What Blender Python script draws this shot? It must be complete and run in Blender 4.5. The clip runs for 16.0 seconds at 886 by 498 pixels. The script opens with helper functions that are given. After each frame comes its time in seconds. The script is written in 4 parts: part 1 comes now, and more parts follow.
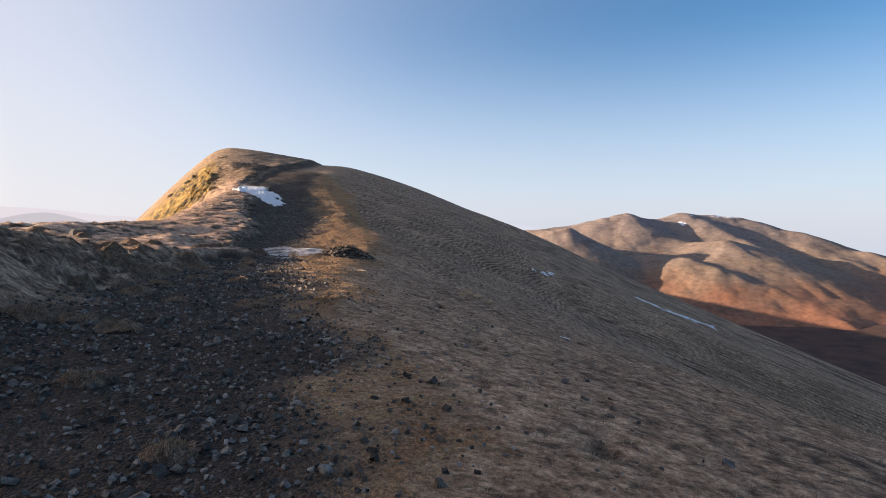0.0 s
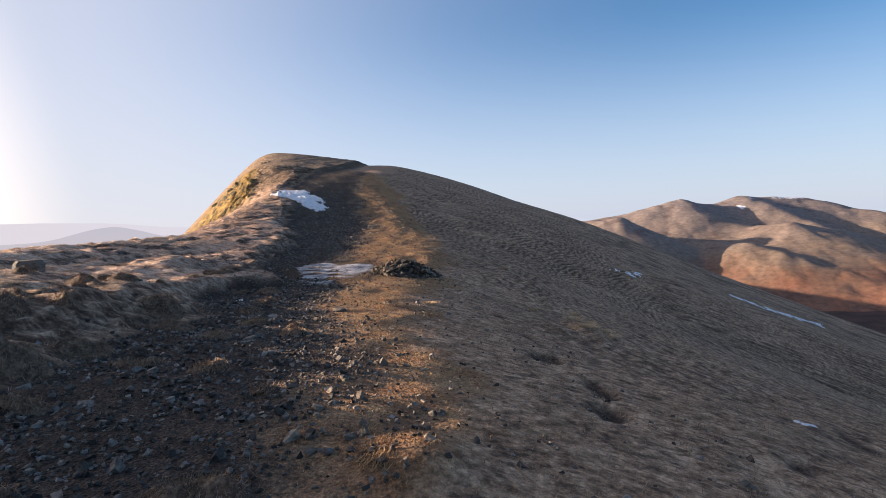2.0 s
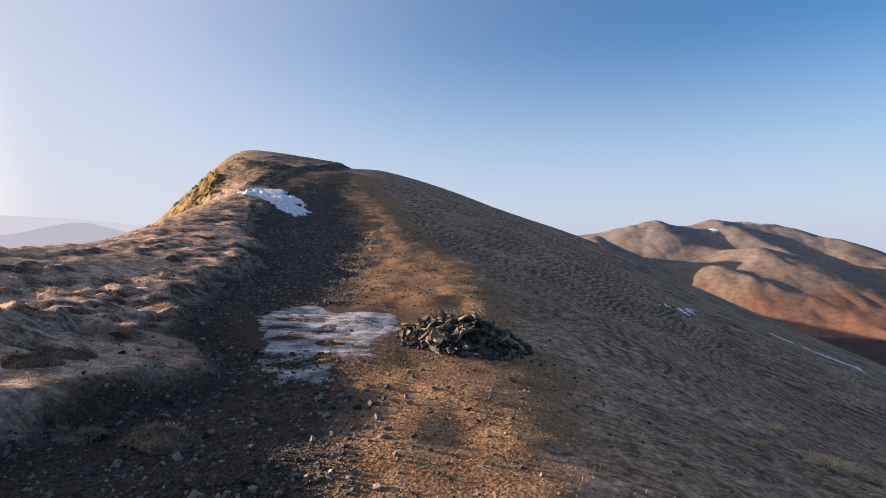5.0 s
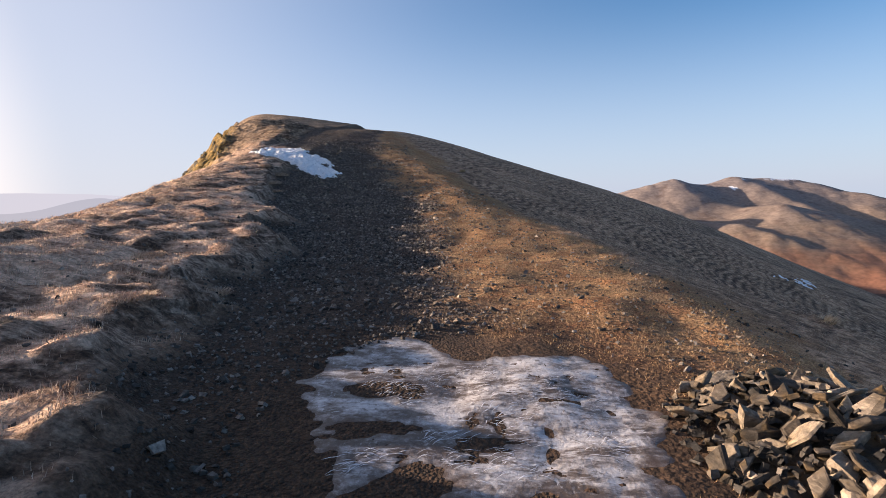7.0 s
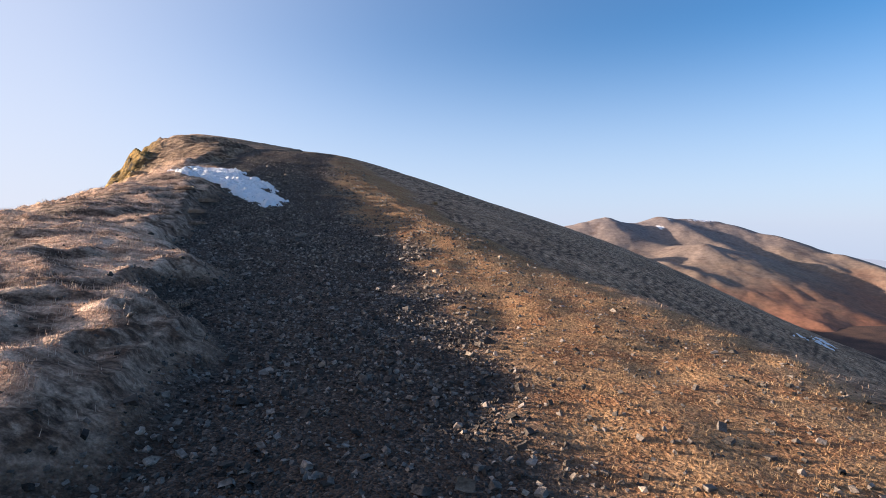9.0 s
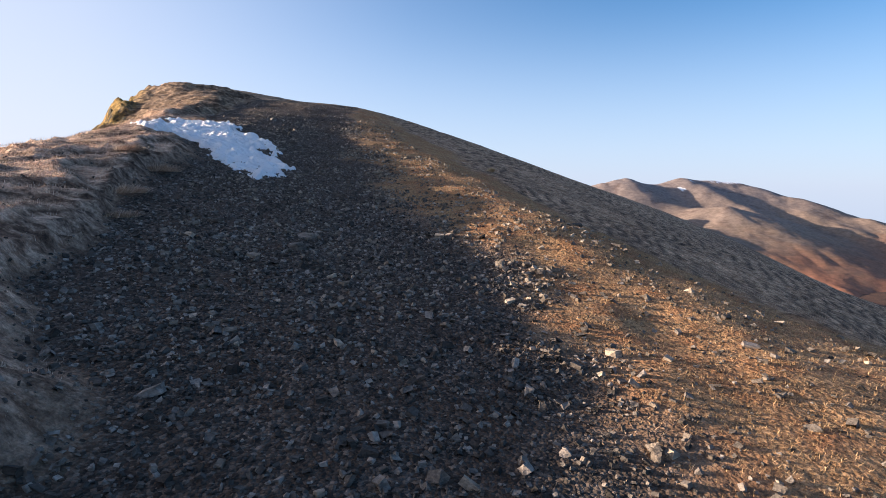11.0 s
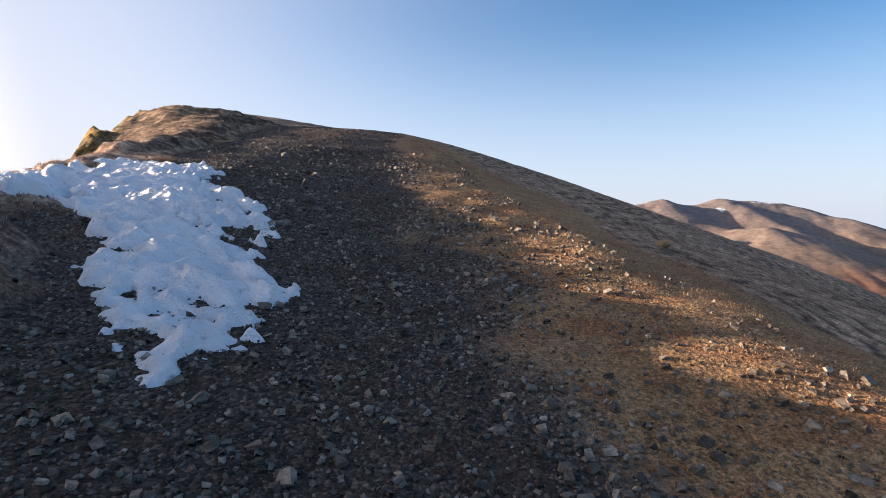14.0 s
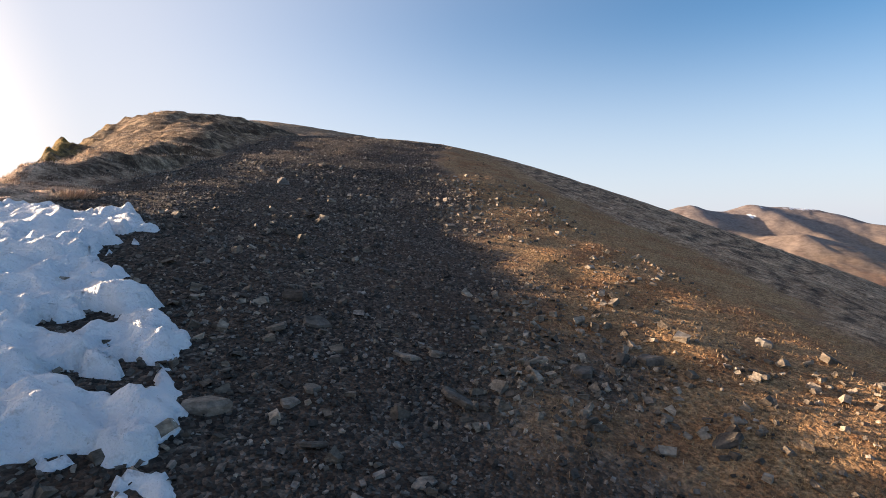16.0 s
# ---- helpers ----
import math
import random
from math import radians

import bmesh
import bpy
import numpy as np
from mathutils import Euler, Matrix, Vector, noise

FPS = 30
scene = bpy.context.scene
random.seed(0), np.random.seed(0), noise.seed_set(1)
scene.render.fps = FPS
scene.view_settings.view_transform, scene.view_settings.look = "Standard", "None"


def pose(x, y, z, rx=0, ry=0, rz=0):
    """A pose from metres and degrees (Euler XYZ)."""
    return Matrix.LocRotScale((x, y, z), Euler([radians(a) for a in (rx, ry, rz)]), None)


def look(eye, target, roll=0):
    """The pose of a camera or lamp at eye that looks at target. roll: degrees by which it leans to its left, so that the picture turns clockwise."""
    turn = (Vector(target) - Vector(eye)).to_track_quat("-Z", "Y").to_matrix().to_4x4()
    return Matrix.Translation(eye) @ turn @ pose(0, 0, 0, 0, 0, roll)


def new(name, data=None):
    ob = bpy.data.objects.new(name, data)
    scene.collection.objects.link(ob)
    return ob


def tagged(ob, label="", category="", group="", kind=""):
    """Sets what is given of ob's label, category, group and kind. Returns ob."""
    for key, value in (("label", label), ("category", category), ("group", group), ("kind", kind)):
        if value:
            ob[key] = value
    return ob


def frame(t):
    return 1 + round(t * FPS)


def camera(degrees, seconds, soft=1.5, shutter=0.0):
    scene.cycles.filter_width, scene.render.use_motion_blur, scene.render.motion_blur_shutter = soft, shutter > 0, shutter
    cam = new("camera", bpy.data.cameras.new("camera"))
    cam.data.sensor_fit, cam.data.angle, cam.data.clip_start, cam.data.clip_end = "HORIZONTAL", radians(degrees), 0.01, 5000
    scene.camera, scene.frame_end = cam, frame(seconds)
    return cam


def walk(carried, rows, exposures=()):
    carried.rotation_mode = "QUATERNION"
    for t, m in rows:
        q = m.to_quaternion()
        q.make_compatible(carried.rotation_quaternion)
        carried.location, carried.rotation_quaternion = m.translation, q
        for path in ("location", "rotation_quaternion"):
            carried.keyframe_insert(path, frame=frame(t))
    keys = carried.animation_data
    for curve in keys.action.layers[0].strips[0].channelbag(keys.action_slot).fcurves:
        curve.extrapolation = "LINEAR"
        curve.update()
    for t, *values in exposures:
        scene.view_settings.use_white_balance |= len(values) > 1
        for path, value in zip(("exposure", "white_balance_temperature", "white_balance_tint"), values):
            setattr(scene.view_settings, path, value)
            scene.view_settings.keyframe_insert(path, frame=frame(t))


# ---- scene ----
cam = camera(78.0, 16.0, 0.9)
PATH = [
    (0, (-0.678, -0.686, 1.651), (-0.616, 1.31, 1.551), -0.1),
    (0.5, (-0.733, 0.444, 1.693), (-0.517, 2.432, 1.664), -0.6),
    (1, (-1.012, 1.862, 1.725), (-0.954, 3.861, 1.701), -1.4),
    (1.5, (-1.218, 3.02, 1.757), (-1.086, 5.014, 1.675), -1.9),
    (2, (-1.588, 4.244, 1.819), (-1.702, 6.238, 1.712), -2.9),
    (2.5, (-1.852, 5.392, 1.85), (-1.886, 7.388, 1.743), -1.6),
    (3, (-2.073, 6.573, 1.915), (-2.064, 8.572, 1.874), 4.2),
    (3.5, (-2.347, 7.7, 1.919), (-2.3, 9.693, 1.748), 2.6),
    (3.7, (-2.498, 8.036, 1.965), (-2.56, 10.034, 1.916), 2.7),
    (5.8, (-4.375, 12.952, 2.013), (-4.383, 14.951, 1.932), -2.9),
    (6, (-4.582, 13.446, 1.965), (-4.641, 15.445, 1.96), -4.7),
    (6.5, (-5.068, 14.626, 1.946), (-5.17, 16.622, 1.871), 0.7),
    (7, (-5.441, 15.722, 1.911), (-5.525, 17.711, 1.717), -2.0),
    (7.5, (-5.79, 16.803, 1.922), (-5.735, 18.79, 1.701), 1.1),
    (8, (-6.12, 17.845, 1.977), (-6.015, 19.84, 1.879), 1.1),
    (8.2, (-6.243, 18.236, 2.008), (-6.13, 20.232, 1.947), 0.4),
    (10.3, (-7.014, 22.831, 2.301), (-6.841, 24.82, 2.173), -1.3),
    (10.5, (-7.113, 23.416, 2.355), (-6.972, 25.407, 2.226), -2.9),
    (11, (-7.385, 24.667, 2.518), (-7.306, 26.652, 2.288), 0.2),
    (11.5, (-7.569, 25.894, 2.669), (-7.51, 27.885, 2.491), -1.6),
    (12, (-7.756, 27.067, 2.814), (-7.737, 29.055, 2.595), 0.6),
    (12.5, (-7.951, 28.195, 2.983), (-8.049, 30.189, 2.868), -2.5),
    (13, (-8.183, 29.119, 3.202), (-8.188, 31.109, 3.004), -0.1),
    (13.5, (-8.467, 30.367, 3.338), (-8.563, 32.358, 3.172), -0.9),
    (14, (-8.634, 31.37, 3.492), (-8.672, 33.365, 3.344), -0.3),
    (14.5, (-8.863, 32.473, 3.659), (-8.919, 34.469, 3.556), 0.2),
    (15, (-8.976, 33.411, 3.848), (-8.986, 35.41, 3.774), 3.6),
    (15.5, (-9.216, 34.438, 4.009), (-9.287, 36.432, 3.864), 1.7),
    (16, (-9.425, 35.329, 4.168), (-9.548, 37.321, 4.041), -0.2),
]
walk(cam, [(t, look(eye, target, roll)) for t, eye, target, roll in PATH], [(0, 1.55, 6900, 13), (1.5, 1.57, 6750, 13), (2, 1.48, 6600, 13), (2.5, 1.52, 6700, 13), (3, 1.41, 6550, 13), (3.5, 1.43, 6650, 13), (6, 1.31, 6250, 13), (6.5, 1.32, 6250, 13), (7, 1.42, 6450, 13), (8, 1.47, 6200, 13), (10.5, 1.61, 6150, 12), (11, 1.61, 6200, 12), (13.5, 1.65, 6600, 13), (15, 1.65, 6750, 13), (16, 1.65, 7050, 12)])

# ---- light ----
SUN_LEFT, SUN_UP = 79.0, 10.9          # degrees left of +y, degrees above the horizon
world = bpy.data.worlds.new("sky")
scene.world = world
world.use_nodes = True
wn, wl = world.node_tree.nodes, world.node_tree.links
sky = wn.new("ShaderNodeTexSky")
sky.sky_type = "NISHITA"
sky.sun_disc = False
sky.sun_elevation, sky.sun_rotation = radians(SUN_UP), radians(-SUN_LEFT)
sky.altitude, sky.air_density, sky.dust_density, sky.ozone_density = 700, 1.0, 0.4, 3.2
way = wn.new("ShaderNodeTexCoord")
split = wn.new("ShaderNodeSeparateXYZ")
wl.new(way.outputs["Generated"], split.inputs[0])
thick = wn.new("ShaderNodeValToRGB")     # how much haze lies before the sky, by height
wl.new(split.outputs["Z"], thick.inputs[0])
thick.color_ramp.interpolation = "EASE"
thick.color_ramp.elements[0].position, thick.color_ramp.elements[0].color = 0.0, (0.8, 0.8, 0.8, 1)
thick.color_ramp.elements[1].position, thick.color_ramp.elements[1].color = 0.34, (0.0, 0.0, 0.0, 1)
deep = wn.new("ShaderNodeHueSaturation")
deep.inputs["Saturation"].default_value, deep.inputs["Value"].default_value = 1.25, 1.12
wl.new(sky.outputs[0], deep.inputs["Color"])
veil = wn.new("ShaderNodeMix")
veil.data_type = "RGBA"
wl.new(thick.outputs[0], veil.inputs[0])
wl.new(deep.outputs[0], veil.inputs[6])
veil.inputs[7].default_value = (3.35, 3.9, 5.05, 1)
near_sun = wn.new("ShaderNodeVectorMath")     # haze shines white towards the sun
near_sun.operation = "DOT_PRODUCT"
wl.new(way.outputs["Generated"], near_sun.inputs[0])
near_sun.inputs[1].default_value = (-math.sin(radians(SUN_LEFT)), math.cos(radians(SUN_LEFT)), 0.0)
side_on = wn.new("ShaderNodeMapRange")
side_on.inputs["From Min"].default_value = -0.6
wl.new(near_sun.outputs["Value"], side_on.inputs["Value"])
glare = wn.new("ShaderNodeValToRGB")
wl.new(side_on.outputs[0], glare.inputs[0])
glare.color_ramp.interpolation = "B_SPLINE"
glare.color_ramp.elements[0].position, glare.color_ramp.elements[0].color = 0.0, (0.05, 0.05, 0.05, 1)
glare.color_ramp.elements[1].position, glare.color_ramp.elements[1].color = 1.0, (1.0, 1.0, 1.0, 1)
for at, much in ((0.3, 0.08), (0.5, 0.2), (0.64, 0.38), (0.78, 0.68)):
    glare.color_ramp.elements.new(at).color = (much, much, much, 1)
haze = wn.new("ShaderNodeMix")
haze.data_type = "RGBA"
wl.new(glare.outputs[0], haze.inputs[0])
wl.new(veil.outputs[2], haze.inputs[6])
aureole = wn.new("ShaderNodeMapRange")      # brightest close round the sun
aureole.interpolation_type = "SMOOTHSTEP"
aureole.inputs["From Min"].default_value, aureole.inputs["From Max"].default_value = 0.72, 1.0
wl.new(near_sun.outputs["Value"], aureole.inputs["Value"])
shine = wn.new("ShaderNodeMix")
shine.data_type = "RGBA"
wl.new(aureole.outputs[0], shine.inputs[0])
shine.inputs[6].default_value = (4.4, 4.4, 4.75, 1)
shine.inputs[7].default_value = (17.0, 13.5, 10.5, 1)
wl.new(shine.outputs[2], haze.inputs[7])
wl.new(haze.outputs[2], wn["Background"].inputs[0])
wn["Background"].inputs[1].default_value = 0.064
to_sun = Vector((-math.sin(radians(SUN_LEFT)) * math.cos(radians(SUN_UP)), math.cos(radians(SUN_LEFT)) * math.cos(radians(SUN_UP)), math.sin(radians(SUN_UP))))
lamp = bpy.data.lights.new("sun", "SUN")
lamp.energy, lamp.angle, lamp.color = 5.0, radians(0.6), (1.0, 0.795, 0.59)
sun = new("sun", lamp)
sun.matrix_world = look(to_sun * 100, (0, 0, 0))


# ---- numeric helpers ----
def lattice(ix, iy, seed):
    """A repeatable random number in 0..1 for every whole-number place."""
    h = (ix * 374761393 + iy * 668265263 + seed * 2147483647) & 0xFFFFFFFF
    h = ((h ^ (h >> 13)) * 1274126177) & 0xFFFFFFFF
    return ((h ^ (h >> 16)) & 0xFFFF) / 65535.0


def grain(x, y, size, seed=0):
    """Smooth noise in -1..1 with lumps of about the given size."""
    x, y = np.asarray(x, float) / size, np.asarray(y, float) / size
    ix, iy = np.floor(x).astype(np.int64), np.floor(y).astype(np.int64)
    fx, fy = x - ix, y - iy
    fx, fy = fx * fx * fx * (fx * (fx * 6 - 15) + 10), fy * fy * fy * (fy * (fy * 6 - 15) + 10)
    a = lattice(ix, iy, seed) * (1 - fx) + lattice(ix + 1, iy, seed) * fx
    b = lattice(ix, iy + 1, seed) * (1 - fx) + lattice(ix + 1, iy + 1, seed) * fx
    return 2 * (a * (1 - fy) + b * fy) - 1


def rough(x, y, size, seed=0, octaves=4, gain=0.5):
    total, weight = 0.0, 1.0
    for k in range(octaves):
        total = total + weight * grain(x + 17.3 * k, y - 9.1 * k, size / 2**k, seed + k)
        weight *= gain
    return total


def mounds(x, y, size, seed=0):
    """Rounded mounds of about the given size, crowded together: 1 on top, 0 in the gaps."""
    x, y = np.asarray(x, float) / size, np.asarray(y, float) / size
    ix, iy = np.floor(x).astype(np.int64), np.floor(y).astype(np.int64)
    best = np.full(np.shape(x), 9.0)
    for dx in (-1, 0, 1):
        for dy in (-1, 0, 1):
            jx, jy = ix + dx, iy + dy
            d = (jx + lattice(jx, jy, seed) - x) ** 2 + (jy + lattice(jx, jy, seed + 1) - y) ** 2
            best = np.minimum(best, d * (0.8 + 0.8 * lattice(jx, jy, seed + 2)))
    return np.clip(1 - best * 1.25, 0, 1)


def ease(s):
    s = np.clip(s, 0, 1)
    return s * s * (3 - 2 * s)


def ramp(s, w):
    """Nought up to -w, s from w on, and smooth between."""
    return np.where(s > w, s, np.where(s < -w, 0.0, (s + w) ** 2 / (4 * w)))


def hinge(s, w):
    return 0.5 * (s + np.sqrt(s * s + w * w))


# ---- the shape of the fell: cross-sections along the ridge, by their y ----
SECTION_Y = np.array([-14.0, 0, 9, 17, 25, 32, 38, 44, 50, 60, 90])
PATH_X = [0.525, -1.347, -3.277, -4.716, -6.76, -9.082, -10.939, -12.412, -13.047, -14.194, -16.222]
PATH_Z = [0.341, 0.513, 0.831, 0.78, 1.4, 2.32, 3.45, 4.88, 6.512, 7.587, 11.406]
BANK = [0.2, 0.3, 0.45, 0.23, 0.34, 0.19, 0.28, 0.36, 0.332, 0.508, 0.762]
LEFT_RISE = [0.079, 0.086, 0.094, 0.106, 0.101, 0.083, 0.048, 0.029, 0.046, 0.11, 0.19]
EDGE = [17.146, 14.31, 11.19, 8.123, 4.246, 4.832, 4.675, 5.861, 7.203, 9.9, 18.094]
EDGE_FALL = [0.583, 0.51, 0.441, 0.393, 0.483, 0.883, 1.148, 1.265, 1.302, 1.159, 1.131]
RIGHT_FALL = [0.161, 0.198, 0.28, 0.33, 0.411, 0.404, 0.32, 0.302, 0.289, 0.225, 0.224]
RIGHT_FALL_FAR = [0.143, 0.126, 0.11, 0.103, 0.122, 0.109, 0.085, 0.127, 0.175, 0.203, 0.27]
# humps at y 4.5 (out of view) and y 16 are added to throw shade
HUMPS = [(0.26, -8.3, 16.1, 0.5, 1.0), (0.12, -11.6, 16.5, 0.9, 2.0), (0.14, 0.5, 15.6, 0.15, 0.5), (0.13, 0.0, 14.15, 0.45, 0.13), (0.12, 0.62, 14.5, 0.12, 0.4), (0.12, -1.95, 7.2, 0.25, 0.25), (0.12, -0.5, 23.3, 0.35, 0.6), (0.1, 0.2, 21.6, 0.4, 0.7), (1.42, -10.0, 4.5, 2.5, 2.8), (0.99, -20.05, 51.3, 2.14, 2.98), (0.53, 12.04, 68.45, 5.64, 16.3), (1.32, -14.7, 30.94, 3.25, 11.78)]
BREAK = [2.0, 2.0, 1.2, 1.8, 3.7, 4.1, 4.3, 4.1, 3.2, 2.5, 2.5]      # where the slope steepens, right of the path
GRAVEL_LEFT = [-3.6, -2.4, -1.9, -2.2, -2.0, -1.9, -2.1, -1.9, -1.8, -1.5, -1.0]
GRAVEL_RIGHT = [1.2, 0.8, 0.5, -0.1, 0.8, 2.0, 2.2, 2.8, 2.6, 1.0, 1.0]
STRAW_RIGHT = [1.8, 1.4, 1.1, 2.4, 3.9, 4.7, 5.3, 5.4, 3.5, 1.0, 1.0]


def along(y, values):
    """A smooth curve through one value for each section."""
    v = np.asarray(values, float)
    y = np.clip(y, SECTION_Y[0], SECTION_Y[-1])
    m = np.gradient(v, SECTION_Y)
    i = np.clip(np.searchsorted(SECTION_Y, y) - 1, 0, len(v) - 2)
    h = SECTION_Y[i + 1] - SECTION_Y[i]
    s = (y - SECTION_Y[i]) / h
    return (1 + 2 * s) * (1 - s) ** 2 * v[i] + s * (1 - s) ** 2 * h * m[i] + s * s * (3 - 2 * s) * v[i + 1] + s * s * (s - 1) * h * m[i + 1]


def across(x, y):
    return x - along(y, PATH_X)


def indent(y):
    """Where the path bites deeper into the bank."""
    return 0.35 * np.exp(-(((y - 28.5) / 1.6) ** 2)) + 0.6 * np.exp(-(((y - 20.0) / 1.5) ** 2)) + 0.25 * np.exp(-(((y - 25.6) / 1.2) ** 2))


def shore(x, y):
    """How far the turf's edge bulges over the path, lobe by lobe."""
    bulge = 0.5 * grain(x, y, 2.3, 11) + 0.28 * grain(x, y, 0.9, 12) + 0.12 * grain(x, y, 0.35, 14)
    for nx, ny, far in ((-8.9, 25.8, 0.35), (-8.1, 21.9, 0.4), (-10.4, 31.0, 0.35)):
        bulge = bulge - far * np.exp(-(((x - nx) / 0.7) ** 2) - ((y - ny) / 0.55) ** 2)
    return bulge


def ledges(x, y, z, high, seed):
    """Little turf steps, one above another: what they add to the height, and where the darkened risers are."""
    q = (z + 0.16 * grain(0.3 * x, y, 1.2, seed) + 0.08 * grain(0.35 * x, y, 0.45, seed + 1)) / high
    f = q - np.floor(q)
    wide = 0.62 + 0.2 * grain(x, y, 1.1, seed + 2)
    rise = ease((f - wide) / (1 - wide))
    show = ease(1.1 + 1.4 * grain(0.5 * x, y, 1.0, seed + 3))
    lip = 0.35 * np.exp(-((f / 0.14) ** 2))
    return high * (rise - f + lip) * show, show * ease((f - wide + 0.1) / 0.2) * ease((1.0 - f) / 0.08)


def fell(x, y):
    """The smooth shape of the fell."""
    u = across(x, y)
    z = along(y, PATH_Z) - along(y, RIGHT_FALL) * hinge(u - along(y, BREAK), 0.9 + 0.3 * ease((y - 27) / 6)) - along(y, RIGHT_FALL_FAR) * hinge(u - 12, 10)
    step = (-u - 1.75 - indent(y) + shore(x, y)) / (0.62 + 0.25 * grain(x, y, 2.6, 13) + 1.3 * ease((16 - y) / 6) + 0.8 * ease((y - 35.5) / 2.5))
    z = z + along(y, BANK) * ease(step) + along(y, LEFT_RISE) * hinge(-u - 3, 2)
    z = z - along(y, EDGE_FALL) * hinge(-u - along(y, EDGE), 2.5)
    crown = 0.15 * np.exp(-(((u - 3.3) / 1.2) ** 2)) - 0.04 * np.exp(-(((u - 0.6) / 1.1) ** 2))
    tread = 0.04 * (hinge(u + 0.5, 0.6) - 2.3 * hinge(u - 2.6, 0.6) + 1.3 * hinge(u - 5.2, 0.8))
    z = z + 0.09 * ease((y - 30) / 3) * ease((40 - y) / 3) * np.exp(-(((u - 4.0) / 1.1) ** 2))
    z = z + ease((y - 28) / 4) * ease((46 - y) / 4) * (crown - ease((y - 31) / 4) * (0.6 * crown + tread))
    for rise, cx, cy, sx, sy in HUMPS:
        z = z + rise * np.exp(-0.5 * ((x - cx) / sx) ** 2 - 0.5 * ((y - cy) / sy) ** 2)
    return z - 0.05 * ramp(y - 120, 20) - 0.3 * ramp(-y - 40, 20)


def zones(x, y):
    """How much of each cover lies at a place: gravel, straw, crag, turf on the left of the path."""
    u = across(x, y)
    wob = 0.4 * rough(x, y, 1.6, 3) + 0.2 * grain(x, y, 0.4, 9)
    near = ease((y + 30) / 20) * ease((70 - y) / 20)
    right = ease((along(y, GRAVEL_RIGHT) - u + wob) / 0.9 + 0.5)
    verge = along(y, GRAVEL_LEFT) - indent(y) + shore(x, y)
    gravel = ease((u - verge + 0.35 * wob) / 0.35 + 0.5) * right * near
    straw = (1 - right) * ease((along(y, STRAW_RIGHT) - u + 1.1 * wob) / 0.6 + 0.5) * near
    edge = along(y, EDGE)
    crag = ease((-u - edge + 1.2) / 1.4) * ease((y - 38) / 5) * ease((80 - y) / 20)
    left = ease((verge - u - 0.35 * wob) / 0.35 + 0.5)
    return gravel, straw, crag, left


def turf_steps(x, y, z, left, slope):
    """Height added by the turf steps on both flanks, and their darkened risers."""
    one, riser_one = ledges(x, y, z, 0.15, 61)
    two, riser_two = ledges(x, y, z, 0.3, 66)
    three, riser_three = ledges(x + 0.5 * y, y - 0.3 * x, z, 0.13, 71)
    high = ease((y - 38) / 6)
    low = left * (1 - high)
    return 0.75 * low * one + 0.6 * left * high * two + 0.1 * slope * three, np.maximum(np.maximum(low * riser_one, 0.45 * left * high * riser_two), slope * riser_three)


# bare peat where the slope's turf is broken: x, y, half width, half length
PEAT_HOLES = [(-1.2, 14.3, 0.26, 0.1), (-0.9, 14.2, 0.2, 0.08), (-0.83, 12.7, 0.12, 0.3), (-0.75, 11.0, 0.18, 0.3), (-0.4, 9.75, 0.12, 0.3), (-0.5, 9.0, 0.12, 0.22), (0.9, 8.6, 0.1, 0.16), (2.0, 12.0, 0.2, 0.12)]
RUNNEL = [(-0.14, 6.4), (0.02, 5.6), (0.22, 5.0), (0.45, 4.3), (0.55, 3.7), (0.6, 3.0), (0.6, 2.4)]


def peat_hollows(x, y):
    """Where peat lies bare: single holes, and a runnel worn by water down the slope."""
    hole = np.zeros(np.shape(x))
    for hx, hy, hl, hw in PEAT_HOLES:
        hole = np.maximum(hole, ease(2.2 - 1.6 * np.hypot((x - hx) / hl, (y - hy) / hw) + 0.8 * grain(x, y, 0.25, 75)))
    for (ax, ay), (bx, by) in zip(RUNNEL, RUNNEL[1:]):
        dx, dy = bx - ax, by - ay
        s = np.clip(((x - ax) * dx + (y - ay) * dy) / (dx * dx + dy * dy), 0, 1)
        d = np.hypot(x + 0.1 * grain(x, y, 0.5, 82) - ax - s * dx, y - ay - s * dy)
        hole = np.maximum(hole, 0.8 * ease(1.3 - d / 0.1 + 1.1 * grain(x, y, 0.22, 79)) * ease(0.45 + 1.3 * grain(x, y, 0.5, 80)))
    return hole


